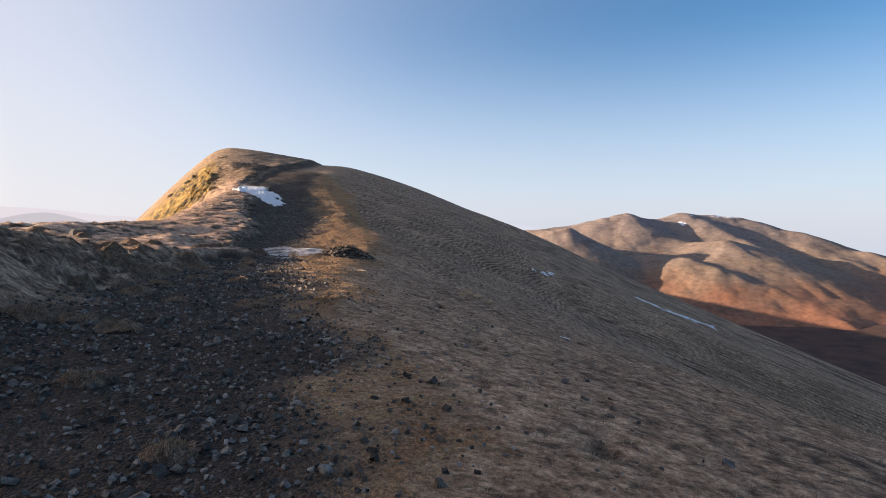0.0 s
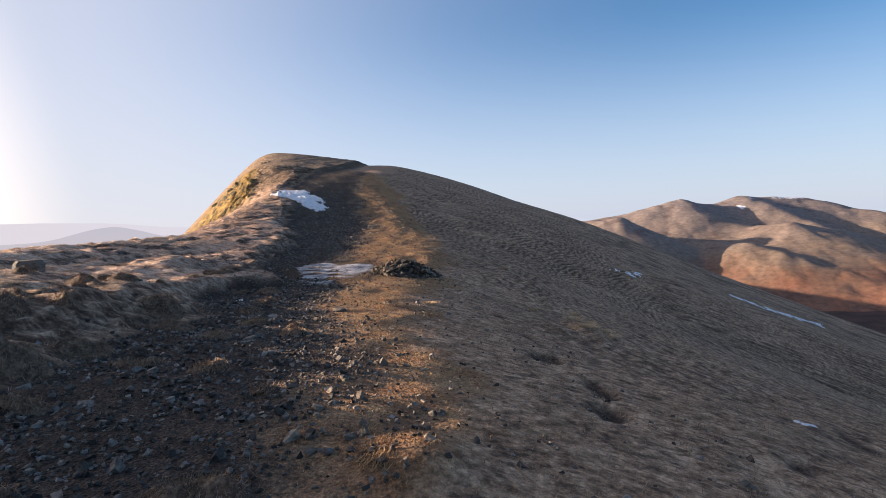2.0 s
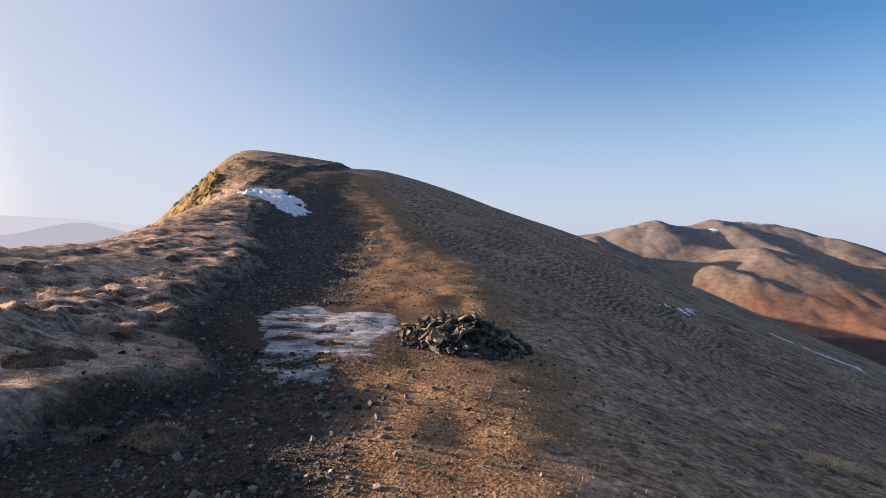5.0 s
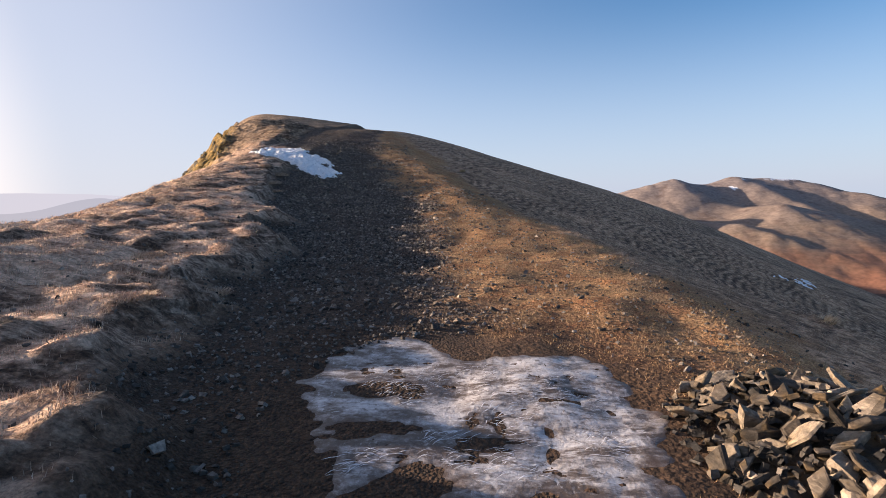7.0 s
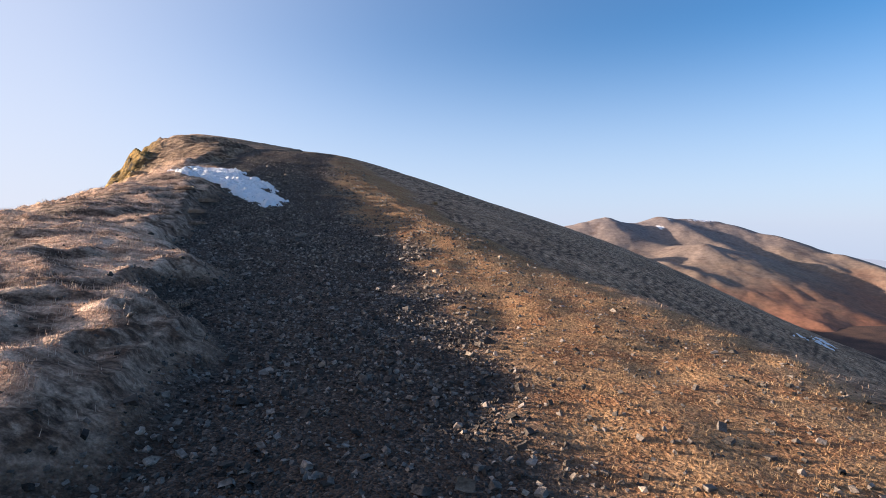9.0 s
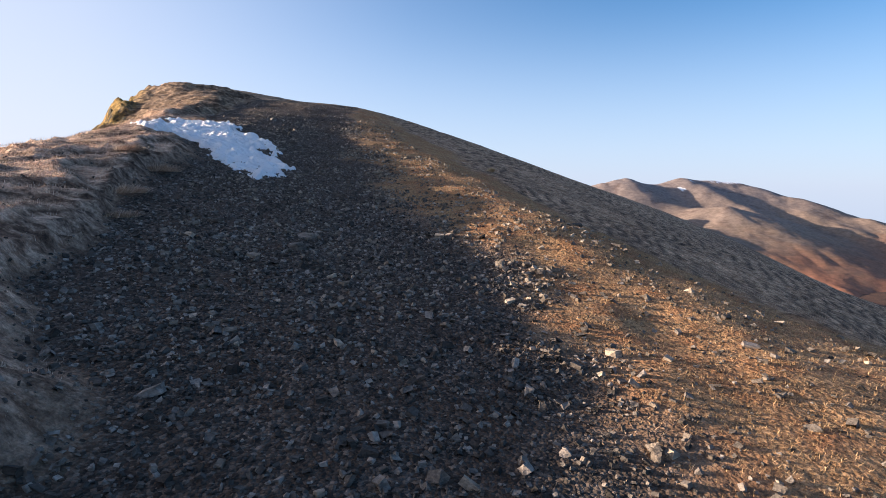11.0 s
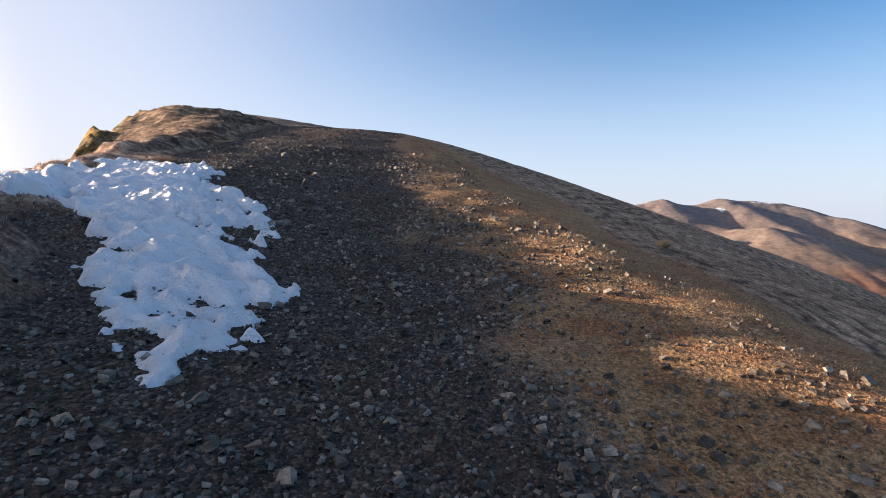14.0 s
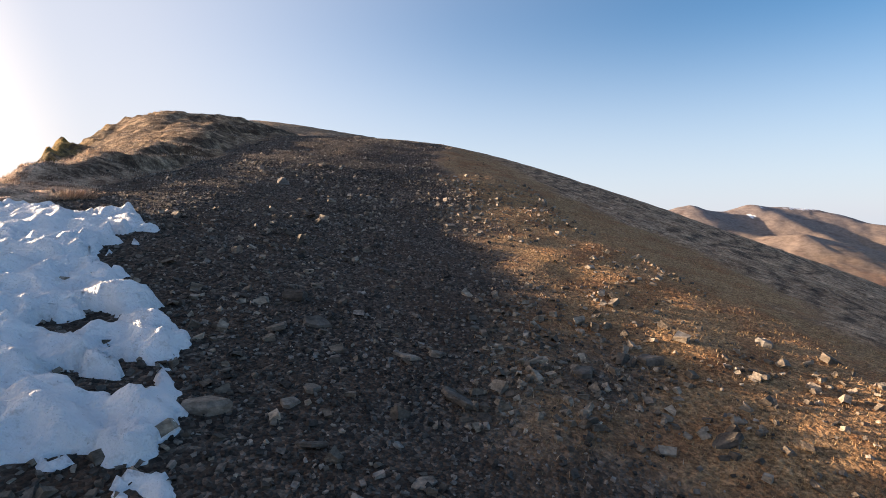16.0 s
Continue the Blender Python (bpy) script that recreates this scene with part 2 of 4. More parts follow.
def ground_z(x, y, bare=False):
    """The ground's height, with its hummocks, ripples and crags."""
    x, y = np.asarray(x, float), np.asarray(y, float)
    gravel, straw, crag, left = zones(x, y)
    u = across(x, y)
    close = np.exp(-((x + 7) / 60) ** 2 - ((y - 25) / 60) ** 2)
    z = fell(x, y)
    slope = ease((u - 2) / 3) * (1 - straw)
    steps, riser = turf_steps(x, y, z, left * (1 - 0.7 * crag), slope)
    if bare:
        return riser
    sx, sy = x + 0.25 * grain(x, y, 0.9, 25), y + 0.2 * grain(x, y, 0.9, 26)
    lump = 0.10 * (mounds(0.5 * sx + 0.15 * sy, sy, 0.62, 21) - 0.45) + 0.06 * grain(0.6 * x, y, 1.6, 24) + 0.06 * (mounds(0.8 * sx, sy, 0.3, 27) - 0.4)
    z = z + close * steps + left * close * lump * (1 - 0.5 * gravel) * (1 - 0.3 * ease((y - 27) / 4) * ease((42 - y) / 4))
    z = z + slope * close * (0.05 * grain(0.6 * x, y, 1.5, 31) + 0.06 * mounds(0.7 * sx, sy + 0.3 * sx, 0.42, 32))
    z = z + straw * close * (0.03 * grain(x, y, 0.5, 33) + 0.012 * mounds(x, y, 0.2, 34))
    z = z + gravel * close * (0.025 * grain(x, y, 0.6, 35) + 0.06 * ease((17 - y) / 5) * ease((-u) / 1.5) * (mounds(sx, sy, 0.45, 36) - 0.3))
    rock = 1 - np.abs(grain(x + 0.3 * y, y, 2.2, 41)) + 0.5 * (1 - np.abs(grain(x, y, 0.9, 42)))
    z = z + crag * close * (0.85 * (rock - 1.0) + 0.55 * (mounds(x, y, 0.9, 43) - 0.4) + 0.25 * (mounds(x, y, 0.4, 44) - 0.4))
    z = z - 0.06 * peat_hollows(x, y)
    floor = -300 + 6 * rough(x, y, 500, 51) - 900 * ease((-x - 60) / 600)
    return ramp(z - floor, 25) + floor


# ---- meshes ----
def mesh_of(name, verts, faces, material=None, smooth=False):
    """A mesh from arrays; faces all have the same number of corners."""
    verts, faces = np.asarray(verts, np.float32), np.asarray(faces, np.int32)
    me = bpy.data.meshes.new(name)
    n, k = faces.shape
    me.vertices.add(len(verts))
    me.vertices.foreach_set("co", verts.ravel())
    me.loops.add(n * k)
    me.loops.foreach_set("vertex_index", faces.ravel())
    me.polygons.add(n)
    me.polygons.foreach_set("loop_start", np.arange(0, n * k, k, dtype=np.int32))
    me.polygons.foreach_set("use_smooth", np.full(n, smooth))
    me.update(calc_edges=True)
    if material:
        me.materials.append(material)
    return me


def grid_faces(nx, ny):
    i = (np.arange(nx - 1)[:, None] * ny + np.arange(ny - 1)[None, :]).ravel()
    return np.stack([i, i + ny, i + ny + 1, i + 1], 1)


def layer(me, name, values):
    me.attributes.new(name, "FLOAT", "POINT").data.foreach_set("value", np.asarray(values, np.float32).ravel())


def part(name, me, parent, label="", m=None):
    ob = new(name, me)
    ob.parent = parent
    if m is not None:
        ob.matrix_basis = m
    return tagged(ob, label)


# ---- materials ----
class Nodes:
    """A short way to write node materials."""

    def __init__(self, name):
        self.mat = bpy.data.materials.new(name)
        self.mat.use_nodes = True
        self.tree = self.mat.node_tree
        self.bsdf = self.tree.nodes["Principled BSDF"]
        self.bsdf.inputs["Specular IOR Level"].default_value = 0.25
        self.place = self.tree.nodes.new("ShaderNodeNewGeometry").outputs["Position"]

    def put(self, socket, value):
        if isinstance(value, bpy.types.NodeSocket):
            self.tree.links.new(value, socket)
        elif isinstance(value, tuple) and len(value) == 3 and socket.type == "RGBA":
            socket.default_value = (*value, 1)
        else:
            socket.default_value = value

    def noise(self, scale, detail=4.0, stretch=(1, 1, 1), rough=0.6):
        at = self.place
        if stretch != (1, 1, 1):
            m = self.tree.nodes.new("ShaderNodeMapping")
            m.inputs["Scale"].default_value = stretch
            self.put(m.inputs["Vector"], at)
            at = m.outputs[0]
        n = self.tree.nodes.new("ShaderNodeTexNoise")
        n.inputs["Scale"].default_value, n.inputs["Detail"].default_value, n.inputs["Roughness"].default_value = scale, detail, rough
        self.put(n.inputs["Vector"], at)
        return n.outputs["Fac"]

    def cells(self, scale, feature="F1", what="Distance"):
        n = self.tree.nodes.new("ShaderNodeTexVoronoi")
        n.feature = feature
        n.inputs["Scale"].default_value = scale
        self.put(n.inputs["Vector"], self.place)
        return n.outputs[what]

    def ramp(self, fac, *stops):
        n = self.tree.nodes.new("ShaderNodeValToRGB")
        e = n.color_ramp.elements
        while len(e) < len(stops):
            e.new(0.5)
        for el, (at, col) in zip(e, stops):
            el.position = at
            el.color = (*col, 1) if isinstance(col, tuple) else (col, col, col, 1)
        self.put(n.inputs[0], fac)
        return n.outputs[0]

    def mix(self, fac, a, b, blend="MIX"):
        n = self.tree.nodes.new("ShaderNodeMix")
        n.data_type, n.blend_type = "RGBA", blend
        self.put(n.inputs[0], fac)
        self.put(n.inputs[6], a)
        self.put(n.inputs[7], b)
        return n.outputs[2]

    def math(self, op, a, b=0.0):
        n = self.tree.nodes.new("ShaderNodeMath")
        n.operation = op
        self.put(n.inputs[0], a)
        self.put(n.inputs[1], b)
        return n.outputs[0]

    def attr(self, name):
        n = self.tree.nodes.new("ShaderNodeAttribute")
        n.attribute_name = name
        return n.outputs["Fac"]

    def island(self):
        return self.tree.nodes.new("ShaderNodeNewGeometry").outputs["Random Per Island"]

    def each(self):
        return self.tree.nodes.new("ShaderNodeObjectInfo").outputs["Random"]

    def bump(self, height, strength=0.5, distance=0.02):
        n = self.tree.nodes.new("ShaderNodeBump")
        n.inputs["Strength"].default_value, n.inputs["Distance"].default_value = strength, distance
        self.put(n.inputs["Height"], height)
        self.put(self.bsdf.inputs["Normal"], n.outputs[0])

    def done(self, colour, roughness=0.9):
        self.put(self.bsdf.inputs["Base Color"], colour)
        self.put(self.bsdf.inputs["Roughness"], roughness)
        return self.mat


def ground_material():
    n = Nodes("fell_ground")
    big, mid, fine, dust = n.noise(0.35), n.noise(2.2, 6), n.noise(26, 5), n.noise(70, 3, rough=0.7)
    streak = n.noise(3.0, 6, (0.55, 1.7, 1.0), 0.65)
    clump = n.noise(7, 5, (0.7, 1.4, 1.0), 0.7)
    crumb = n.ramp(n.noise(46, 4, rough=0.8), (0.32, 0.0), (0.68, 1.0))
    turf = n.ramp(n.math("ADD", n.math("MULTIPLY", streak, 0.5), n.math("MULTIPLY", clump, 0.5)), (0.36, (0.11, 0.066, 0.046)), (0.45, (0.37, 0.25, 0.178)), (0.56, (0.7, 0.55, 0.425)))
    upper = n.ramp(n.math("ADD", n.math("MULTIPLY", streak, 0.6), n.math("MULTIPLY", clump, 0.4)), (0.42, (0.07, 0.048, 0.034)), (0.51, (0.22, 0.16, 0.105)), (0.61, (0.58, 0.45, 0.31)))
    turf = n.mix(n.attr("upper"), turf, upper)
    slope = n.ramp(n.math("ADD", n.math("MULTIPLY", n.noise(3.5, 6, rough=0.65), 0.4), n.math("MULTIPLY", n.noise(9, 6, rough=0.7), 0.6)), (0.38, (0.09, 0.056, 0.034)), (0.48, (0.32, 0.213, 0.137)), (0.6, (0.6, 0.445, 0.305)))
    slope = n.mix(n.ramp(mid, (0.55, 0.0), (0.72, 0.5)), slope, (0.13, 0.108, 0.058))
    # dark dashes in the colour paint in the shadows of small tussocks
    tussock_shade = n.noise(6, 6, (0.8, 1.7, 1.0), 0.65)
    slope = n.mix(n.ramp(tussock_shade, (0.54, 0.0), (0.64, 0.75)), slope, (0.075, 0.05, 0.034))
    straw = n.ramp(n.math("ADD", n.math("MULTIPLY", n.noise(14, 7, rough=0.75), 0.6), n.math("MULTIPLY", crumb, 0.4)), (0.3, (0.1, 0.058, 0.029)), (0.46, (0.32, 0.2, 0.1)), (0.64, (0.52, 0.36, 0.2)))
    straw = n.mix(n.ramp(mid, (0.45, 0.0), (0.63, 0.7)), straw, n.ramp(crumb, (0.2, (0.15, 0.068, 0.032)), (0.8, (0.42, 0.19, 0.08))))
    straw = n.mix(1.0, straw, n.ramp(n.cells(30), (0.15, 1.04), (0.65, 0.82)), "MULTIPLY")
    gravel = n.ramp(n.cells(46, what="Color"), (0.1, (0.028, 0.023, 0.02)), (0.6, (0.088, 0.074, 0.063)), (0.95, (0.24, 0.205, 0.175)))
    gravel = n.mix(n.ramp(mid, (0.45, 0.0), (0.65, 0.55)), gravel, (0.075, 0.047, 0.03))
    gravel = n.mix(n.math("MULTIPLY", n.attr("earth"), n.ramp(clump, (0.35, 0.9), (0.6, 0.45))), gravel, n.ramp(crumb, (0.2, (0.035, 0.024, 0.017)), (0.8, (0.1, 0.07, 0.05))))
    crag = n.ramp(n.math("ADD", n.math("MULTIPLY", n.noise(1.1, 8, rough=0.7), 0.6), n.math("MULTIPLY", n.noise(4.5, 6, rough=0.7), 0.4)), (0.44, (0.024, 0.022, 0.016)), (0.51, (0.19, 0.138, 0.04)), (0.6, (0.46, 0.3, 0.09)))
    peat = n.ramp(fine, (0.3, (0.03, 0.02, 0.014)), (0.7, (0.085, 0.055, 0.036)))
    col = n.mix(n.attr("left"), slope, turf)
    # turf steps' risers go peat-dark, painting in the shade below each lip
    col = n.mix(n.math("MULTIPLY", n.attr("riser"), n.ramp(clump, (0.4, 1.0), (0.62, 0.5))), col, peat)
    col = n.mix(n.attr("crag"), col, crag)
    col = n.mix(n.attr("straw"), col, straw)
    col = n.mix(n.attr("gravel"), col, gravel)
    col = n.mix(n.math("MULTIPLY", n.attr("peat"), 0.92), col, peat)
    # low ground is painted darker for the shade lying in the valley
    col = n.mix(n.attr("valley_shade"), col, n.ramp(n.noise(0.02, 6), (0.35, (0.045, 0.03, 0.026)), (0.65, (0.10, 0.062, 0.045))))
    col = n.mix(n.attr("mud"), col, n.ramp(fine, (0.3, (0.035, 0.022, 0.014)), (0.7, (0.085, 0.055, 0.035))))
    col = n.mix(1.0, col, n.ramp(n.math("ADD", n.math("MULTIPLY", fine, 0.6), n.math("MULTIPLY", dust, 0.4)), (0.32, 0.38), (0.68, 1.6)), "MULTIPLY")
    col = n.mix(1.0, col, n.ramp(big, (0.3, 0.82), (0.7, 1.15)), "MULTIPLY")
    col = n.mix(1.0, col, (1.13, 1.0, 0.92), "MULTIPLY")
    grit = n.math("MULTIPLY", n.math("SUBTRACT", 1.0, n.cells(46)), n.math("MULTIPLY", n.attr("gravel"), 0.9))
    crumbs = n.math("MULTIPLY", n.math("SUBTRACT", 1.0, n.cells(30)), n.math("MULTIPLY", n.attr("straw"), 0.45))
    n.bump(n.math("ADD", n.math("ADD", fine, n.math("MULTIPLY", mid, 2.0)), n.math("ADD", n.math("ADD", clump, crumbs), grit)), 0.95, 0.042)
    return n.done(col, 0.95)


GROUND = ground_material()


# ---- the ground, one sheet from underfoot to the horizon ----
def spread(low, high, step, reach, growth=1.09):
    mid = np.arange(low, high + step / 2, step)
    out, d = [], step
    while not out or out[-1] < reach:
        d *= growth
        out.append((out[-1] if out else 0) + d)
    out = np.array(out)
    return np.concatenate([low - out[::-1], mid, high + out])


def build_ground():
    xs, ys = spread(-23, 7, 0.085, 3300), spread(-2, 54, 0.095, 3300)
    x, y = np.meshgrid(xs, ys, indexing="ij")
    z = ground_z(x, y)
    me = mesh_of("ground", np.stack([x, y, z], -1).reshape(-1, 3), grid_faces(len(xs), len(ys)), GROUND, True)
    gravel, straw, crag, left = zones(x, y)
    u = across(x, y)
    layer(me, "gravel", gravel)
    layer(me, "straw", straw)
    layer(me, "crag", crag)
    layer(me, "left", left)
    # browner, darker turf: high up, and before y 16 with its shade painted in
    layer(me, "upper", np.maximum(ease((y - 40.5) / 4), 0.75 * ease((16 - y) / 5)))
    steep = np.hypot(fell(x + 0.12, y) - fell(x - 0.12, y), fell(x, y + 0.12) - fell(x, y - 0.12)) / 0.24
    # darker where the left bank is steep
    bank_dark = (0.25 + 0.7 * ease((y - 13) / 5)) * left * ease((along(y, EDGE) + u - 1.5) / 1.0) * ease((steep + 0.15 * grain(x, y, 0.4, 76) - 0.22) / 0.22)
    layer(me, "riser", np.maximum(ground_z(x, y, True), bank_dark))
    layer(me, "earth", ease((25 - y) / 5))
    layer(me, "peat", peat_hollows(x, y))
    layer(me, "valley_shade", ease((-z - 90) / 80))
    layer(me, "mud", ease(1.6 - np.hypot((x + 5.4) / 1.7, (y - 18.5) / 2.1)))
    return tagged(new("ground", me), "grassy mountain ridge with a worn gravel path along its crest", "ground", kind="structure")


build_ground()

# ---- far hills across the valley: spines and the slopes that fall from them ----
RIDGE = [(391, 2570, -48), (632, 2624, -31), (836, 2619, 9), (975, 2624, 34), (1121, 2673, 0), (1292, 2706, 34), (1429, 2693, 28), (1563, 2676, 16)]
RIDGE_END = [(1563, 2676, 16), (1610, 2589, -26), (1706, 2466, -54), (1731, 2388, -92), (1767, 2299, -126), (1818, 2194, -137), (1806, 2006, -175), (1777, 1757, -207)]
NEAR_SPUR = [(258, 2335, -28), (460, 2253, -37), (580, 2173, -30), (605, 2062, -104), (644, 1945, -190)]
NORTH_SPUR = [(975, 2624, 34), (1028, 2387, -97), (1040, 2273, -140)]
LONG_SPUR = [(1121, 2673, 0), (1091, 2359, -121), (1145, 2244, -87), (1217, 2160, -80), (1245, 2051, -121), (1297, 1898, -183), (1361, 1791, -221), (1369, 1656, -255)]
LOW_SPUR = [(881, 2123, -130), (958, 1979, -139), (1010, 1897, -165), (1048, 1819, -190), (1119, 1717, -220), (1154, 1608, -258), (1162, 1502, -284)]
MID_SPUR = [(1292, 2706, 34), (1315, 2527, -19), (1374, 2265, -94), (1451, 2059, -173), (1521, 1919, -224)]
EAST_SPUR = [(1610, 2589, -26), (1639, 2330, -102), (1660, 2128, -157), (1692, 1973, -210)]
SPINES = [RIDGE, RIDGE_END, NEAR_SPUR, NORTH_SPUR, LONG_SPUR, LOW_SPUR, MID_SPUR, EAST_SPUR]
SPINE_FALL = [0.42, 0.42, 0.62, 0.5, 0.36, 0.46, 0.4, 0.4]


def hill_height(x, y):
    best = np.full(np.shape(x), -1e3)
    wx, wy = x + 14 * rough(x, y, 160, 61, 3), y + 14 * rough(x, y, 160, 65, 3)
    for spine, fall in zip(SPINES, SPINE_FALL):
        for (ax, ay, az), (bx, by, bz) in zip(spine, spine[1:]):
            dx, dy = bx - ax, by - ay
            s = np.clip(((wx - ax) * dx + (wy - ay) * dy) / (dx * dx + dy * dy), 0, 1)
            d = np.hypot(wx - ax - s * dx, wy - ay - s * dy)
            h = az + s * (bz - az) - fall * (np.sqrt(d * d + 30**2) - 30)
            k = 14.0
            top = np.maximum(best, h)
            best = top + k * np.log1p(np.exp(-np.abs(best - h) / k)) - k * 0.25 * np.exp(-np.abs(best - h) / k)
    gully = 1 - np.abs(grain(x, y, 70, 71))
    return best + 2.5 * rough(x, y, 140, 73, 4) - 3 * gully * ease((best + 290) / 80)


def far_hill_material():
    n = Nodes("far_hillside")
    z = n.tree.nodes.new("ShaderNodeSeparateXYZ")
    n.put(z.inputs[0], n.place)
    up = n.math("ADD", n.math("MULTIPLY", z.outputs["Z"], 1 / 330), 300 / 330)
    up = n.math("ADD", up, n.math("MULTIPLY", n.math("SUBTRACT", n.noise(0.006, 6), 0.5), 0.7))
    # hill colours are paled and greyed to paint in the haze of distance
    col = n.ramp(up, (0.03, (0.27, 0.125, 0.078)), (0.2, (0.23, 0.13, 0.088)), (0.38, (0.235, 0.172, 0.13)), (0.68, (0.245, 0.188, 0.158)), (0.95, (0.235, 0.192, 0.178)))
    col = n.mix(n.ramp(n.noise(0.012, 7), (0.54, 0.0), (0.66, 0.6)), col, (0.125, 0.08, 0.066))
    col = n.mix(1.0, col, n.ramp(n.noise(0.06, 6), (0.3, 0.7), (0.7, 1.25)), "MULTIPLY")
    col = n.mix(n.attr("snow"), col, (0.8, 0.82, 0.86))
    n.bump(n.noise(0.05, 7), 0.3, 4.0)
    return n.done(col, 1.0)


def build_far_hills():
    az, r = np.radians(np.linspace(-6, 66, 420)), np.geomspace(1300, 3600, 200)
    a, d = np.meshgrid(az, r, indexing="ij")
    x, y = d * np.sin(a), d * np.cos(a)
    z = hill_height(x, y)
    z = np.where(z < -306, -330, z)
    me = mesh_of("far_hills", np.stack([x, y, z], -1).reshape(-1, 3), grid_faces(len(az), len(r))[:, ::-1], far_hill_material(), True)
    snow = np.zeros_like(x)
    for sx, sy, wide, deep in ((1505, 2672, 75, 9), (1298, 2648, 9, 8), (1222, 2574, 12, 10)):
        q = np.hypot((x - sx) / wide, (y - sy) / deep / 2) + 0.5 * grain(x, y, 12, 5)
        snow = np.maximum(snow, ease((1.1 - q) * 3))
    layer(me, "snow", snow)
    return tagged(new("far_hills", me), "bracken-brown hills across the valley in low sun", "hills", kind="structure")


build_far_hills()


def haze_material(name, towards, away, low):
    """Distant land with its lit haze painted into the glow: paler and warmer towards the sun."""
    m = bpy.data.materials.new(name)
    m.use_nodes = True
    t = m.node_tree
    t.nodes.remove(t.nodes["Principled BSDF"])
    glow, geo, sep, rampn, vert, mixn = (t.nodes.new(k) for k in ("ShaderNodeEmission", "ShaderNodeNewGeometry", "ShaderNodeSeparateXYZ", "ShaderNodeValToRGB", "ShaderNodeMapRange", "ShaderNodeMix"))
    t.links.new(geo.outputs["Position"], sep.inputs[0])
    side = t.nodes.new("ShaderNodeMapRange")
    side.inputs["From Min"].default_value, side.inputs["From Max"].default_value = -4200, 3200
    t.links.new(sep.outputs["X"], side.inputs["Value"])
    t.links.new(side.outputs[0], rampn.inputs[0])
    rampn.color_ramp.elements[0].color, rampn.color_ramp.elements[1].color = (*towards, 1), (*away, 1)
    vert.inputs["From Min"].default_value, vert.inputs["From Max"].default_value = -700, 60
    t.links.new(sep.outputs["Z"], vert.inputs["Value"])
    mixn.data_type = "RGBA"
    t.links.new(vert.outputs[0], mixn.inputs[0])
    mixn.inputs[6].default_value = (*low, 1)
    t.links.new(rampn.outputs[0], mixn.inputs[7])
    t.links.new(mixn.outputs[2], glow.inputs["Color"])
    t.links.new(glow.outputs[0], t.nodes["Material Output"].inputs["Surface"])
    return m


def build_backdrop(name, radius, base, swells, swell, seed, material):
    """A far ridge all round; base and swells give its height over the horizon in degrees."""
    az = np.linspace(-180, 180, 1441)
    lift = np.full(az.shape, base) + swell * rough(az, 0 * az, 9, seed, 6, 0.5)
    for at, wide, up in swells:
        lift = lift + up * np.exp(-(((az - at) / wide) ** 2))
    x, y = radius * np.sin(np.radians(az)), radius * np.cos(np.radians(az))
    top = radius * np.tan(np.radians(lift))
    rows = [np.stack([x, y, -1400 + (top + 1400) * f], -1) for f in (0, 0.5, 0.8, 1.0)]
    verts = np.stack(rows, 1).reshape(-1, 3)
    me = mesh_of(name, verts, grid_faces(len(az), 4), material, True)
    return tagged(new(name, me), "hazy distant ridges fading into the valley mist", "backdrop", kind="structure")


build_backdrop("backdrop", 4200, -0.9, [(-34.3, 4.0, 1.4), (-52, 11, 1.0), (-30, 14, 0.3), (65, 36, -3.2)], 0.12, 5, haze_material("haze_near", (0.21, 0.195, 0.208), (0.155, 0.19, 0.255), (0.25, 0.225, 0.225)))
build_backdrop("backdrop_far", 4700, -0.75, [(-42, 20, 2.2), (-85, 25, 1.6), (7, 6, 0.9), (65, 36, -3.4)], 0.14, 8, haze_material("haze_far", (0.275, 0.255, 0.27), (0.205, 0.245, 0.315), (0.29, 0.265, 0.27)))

# ---- loose stone ----
rng = np.random.default_rng(7)


def turned(count, flat=1.0):
    """Random turns, as matrices; flat below 1 keeps them near level."""
    yaw, tip, roll = rng.uniform(0, 2 * np.pi, count), rng.normal(0, flat, count), rng.normal(0, flat, count)
    cy, sy, ct, st, cr, sr = np.cos(yaw), np.sin(yaw), np.cos(tip), np.sin(tip), np.cos(roll), np.sin(roll)
    one, nil = np.ones(count), np.zeros(count)
    rz = np.stack([np.stack([cy, -sy, nil], -1), np.stack([sy, cy, nil], -1), np.stack([nil, nil, one], -1)], -2)
    rx = np.stack([np.stack([one, nil, nil], -1), np.stack([nil, ct, -st], -1), np.stack([nil, st, ct], -1)], -2)
    ry = np.stack([np.stack([cr, nil, sr], -1), np.stack([nil, one, nil], -1), np.stack([-sr, nil, cr], -1)], -2)
    return rz @ rx @ ry


CHIP = np.array([(-1, -1, -1), (1, -1, -1), (1, 1, -1), (-1, 1, -1), (-1, -1, 1), (1, -1, 1), (1, 1, 1), (-1, 1, 1)], float)
CHIP_FACES = np.array([(4, 5, 6, 7), (0, 1, 5, 4), (1, 2, 6, 5), (2, 3, 7, 6), (3, 0, 4, 7)])


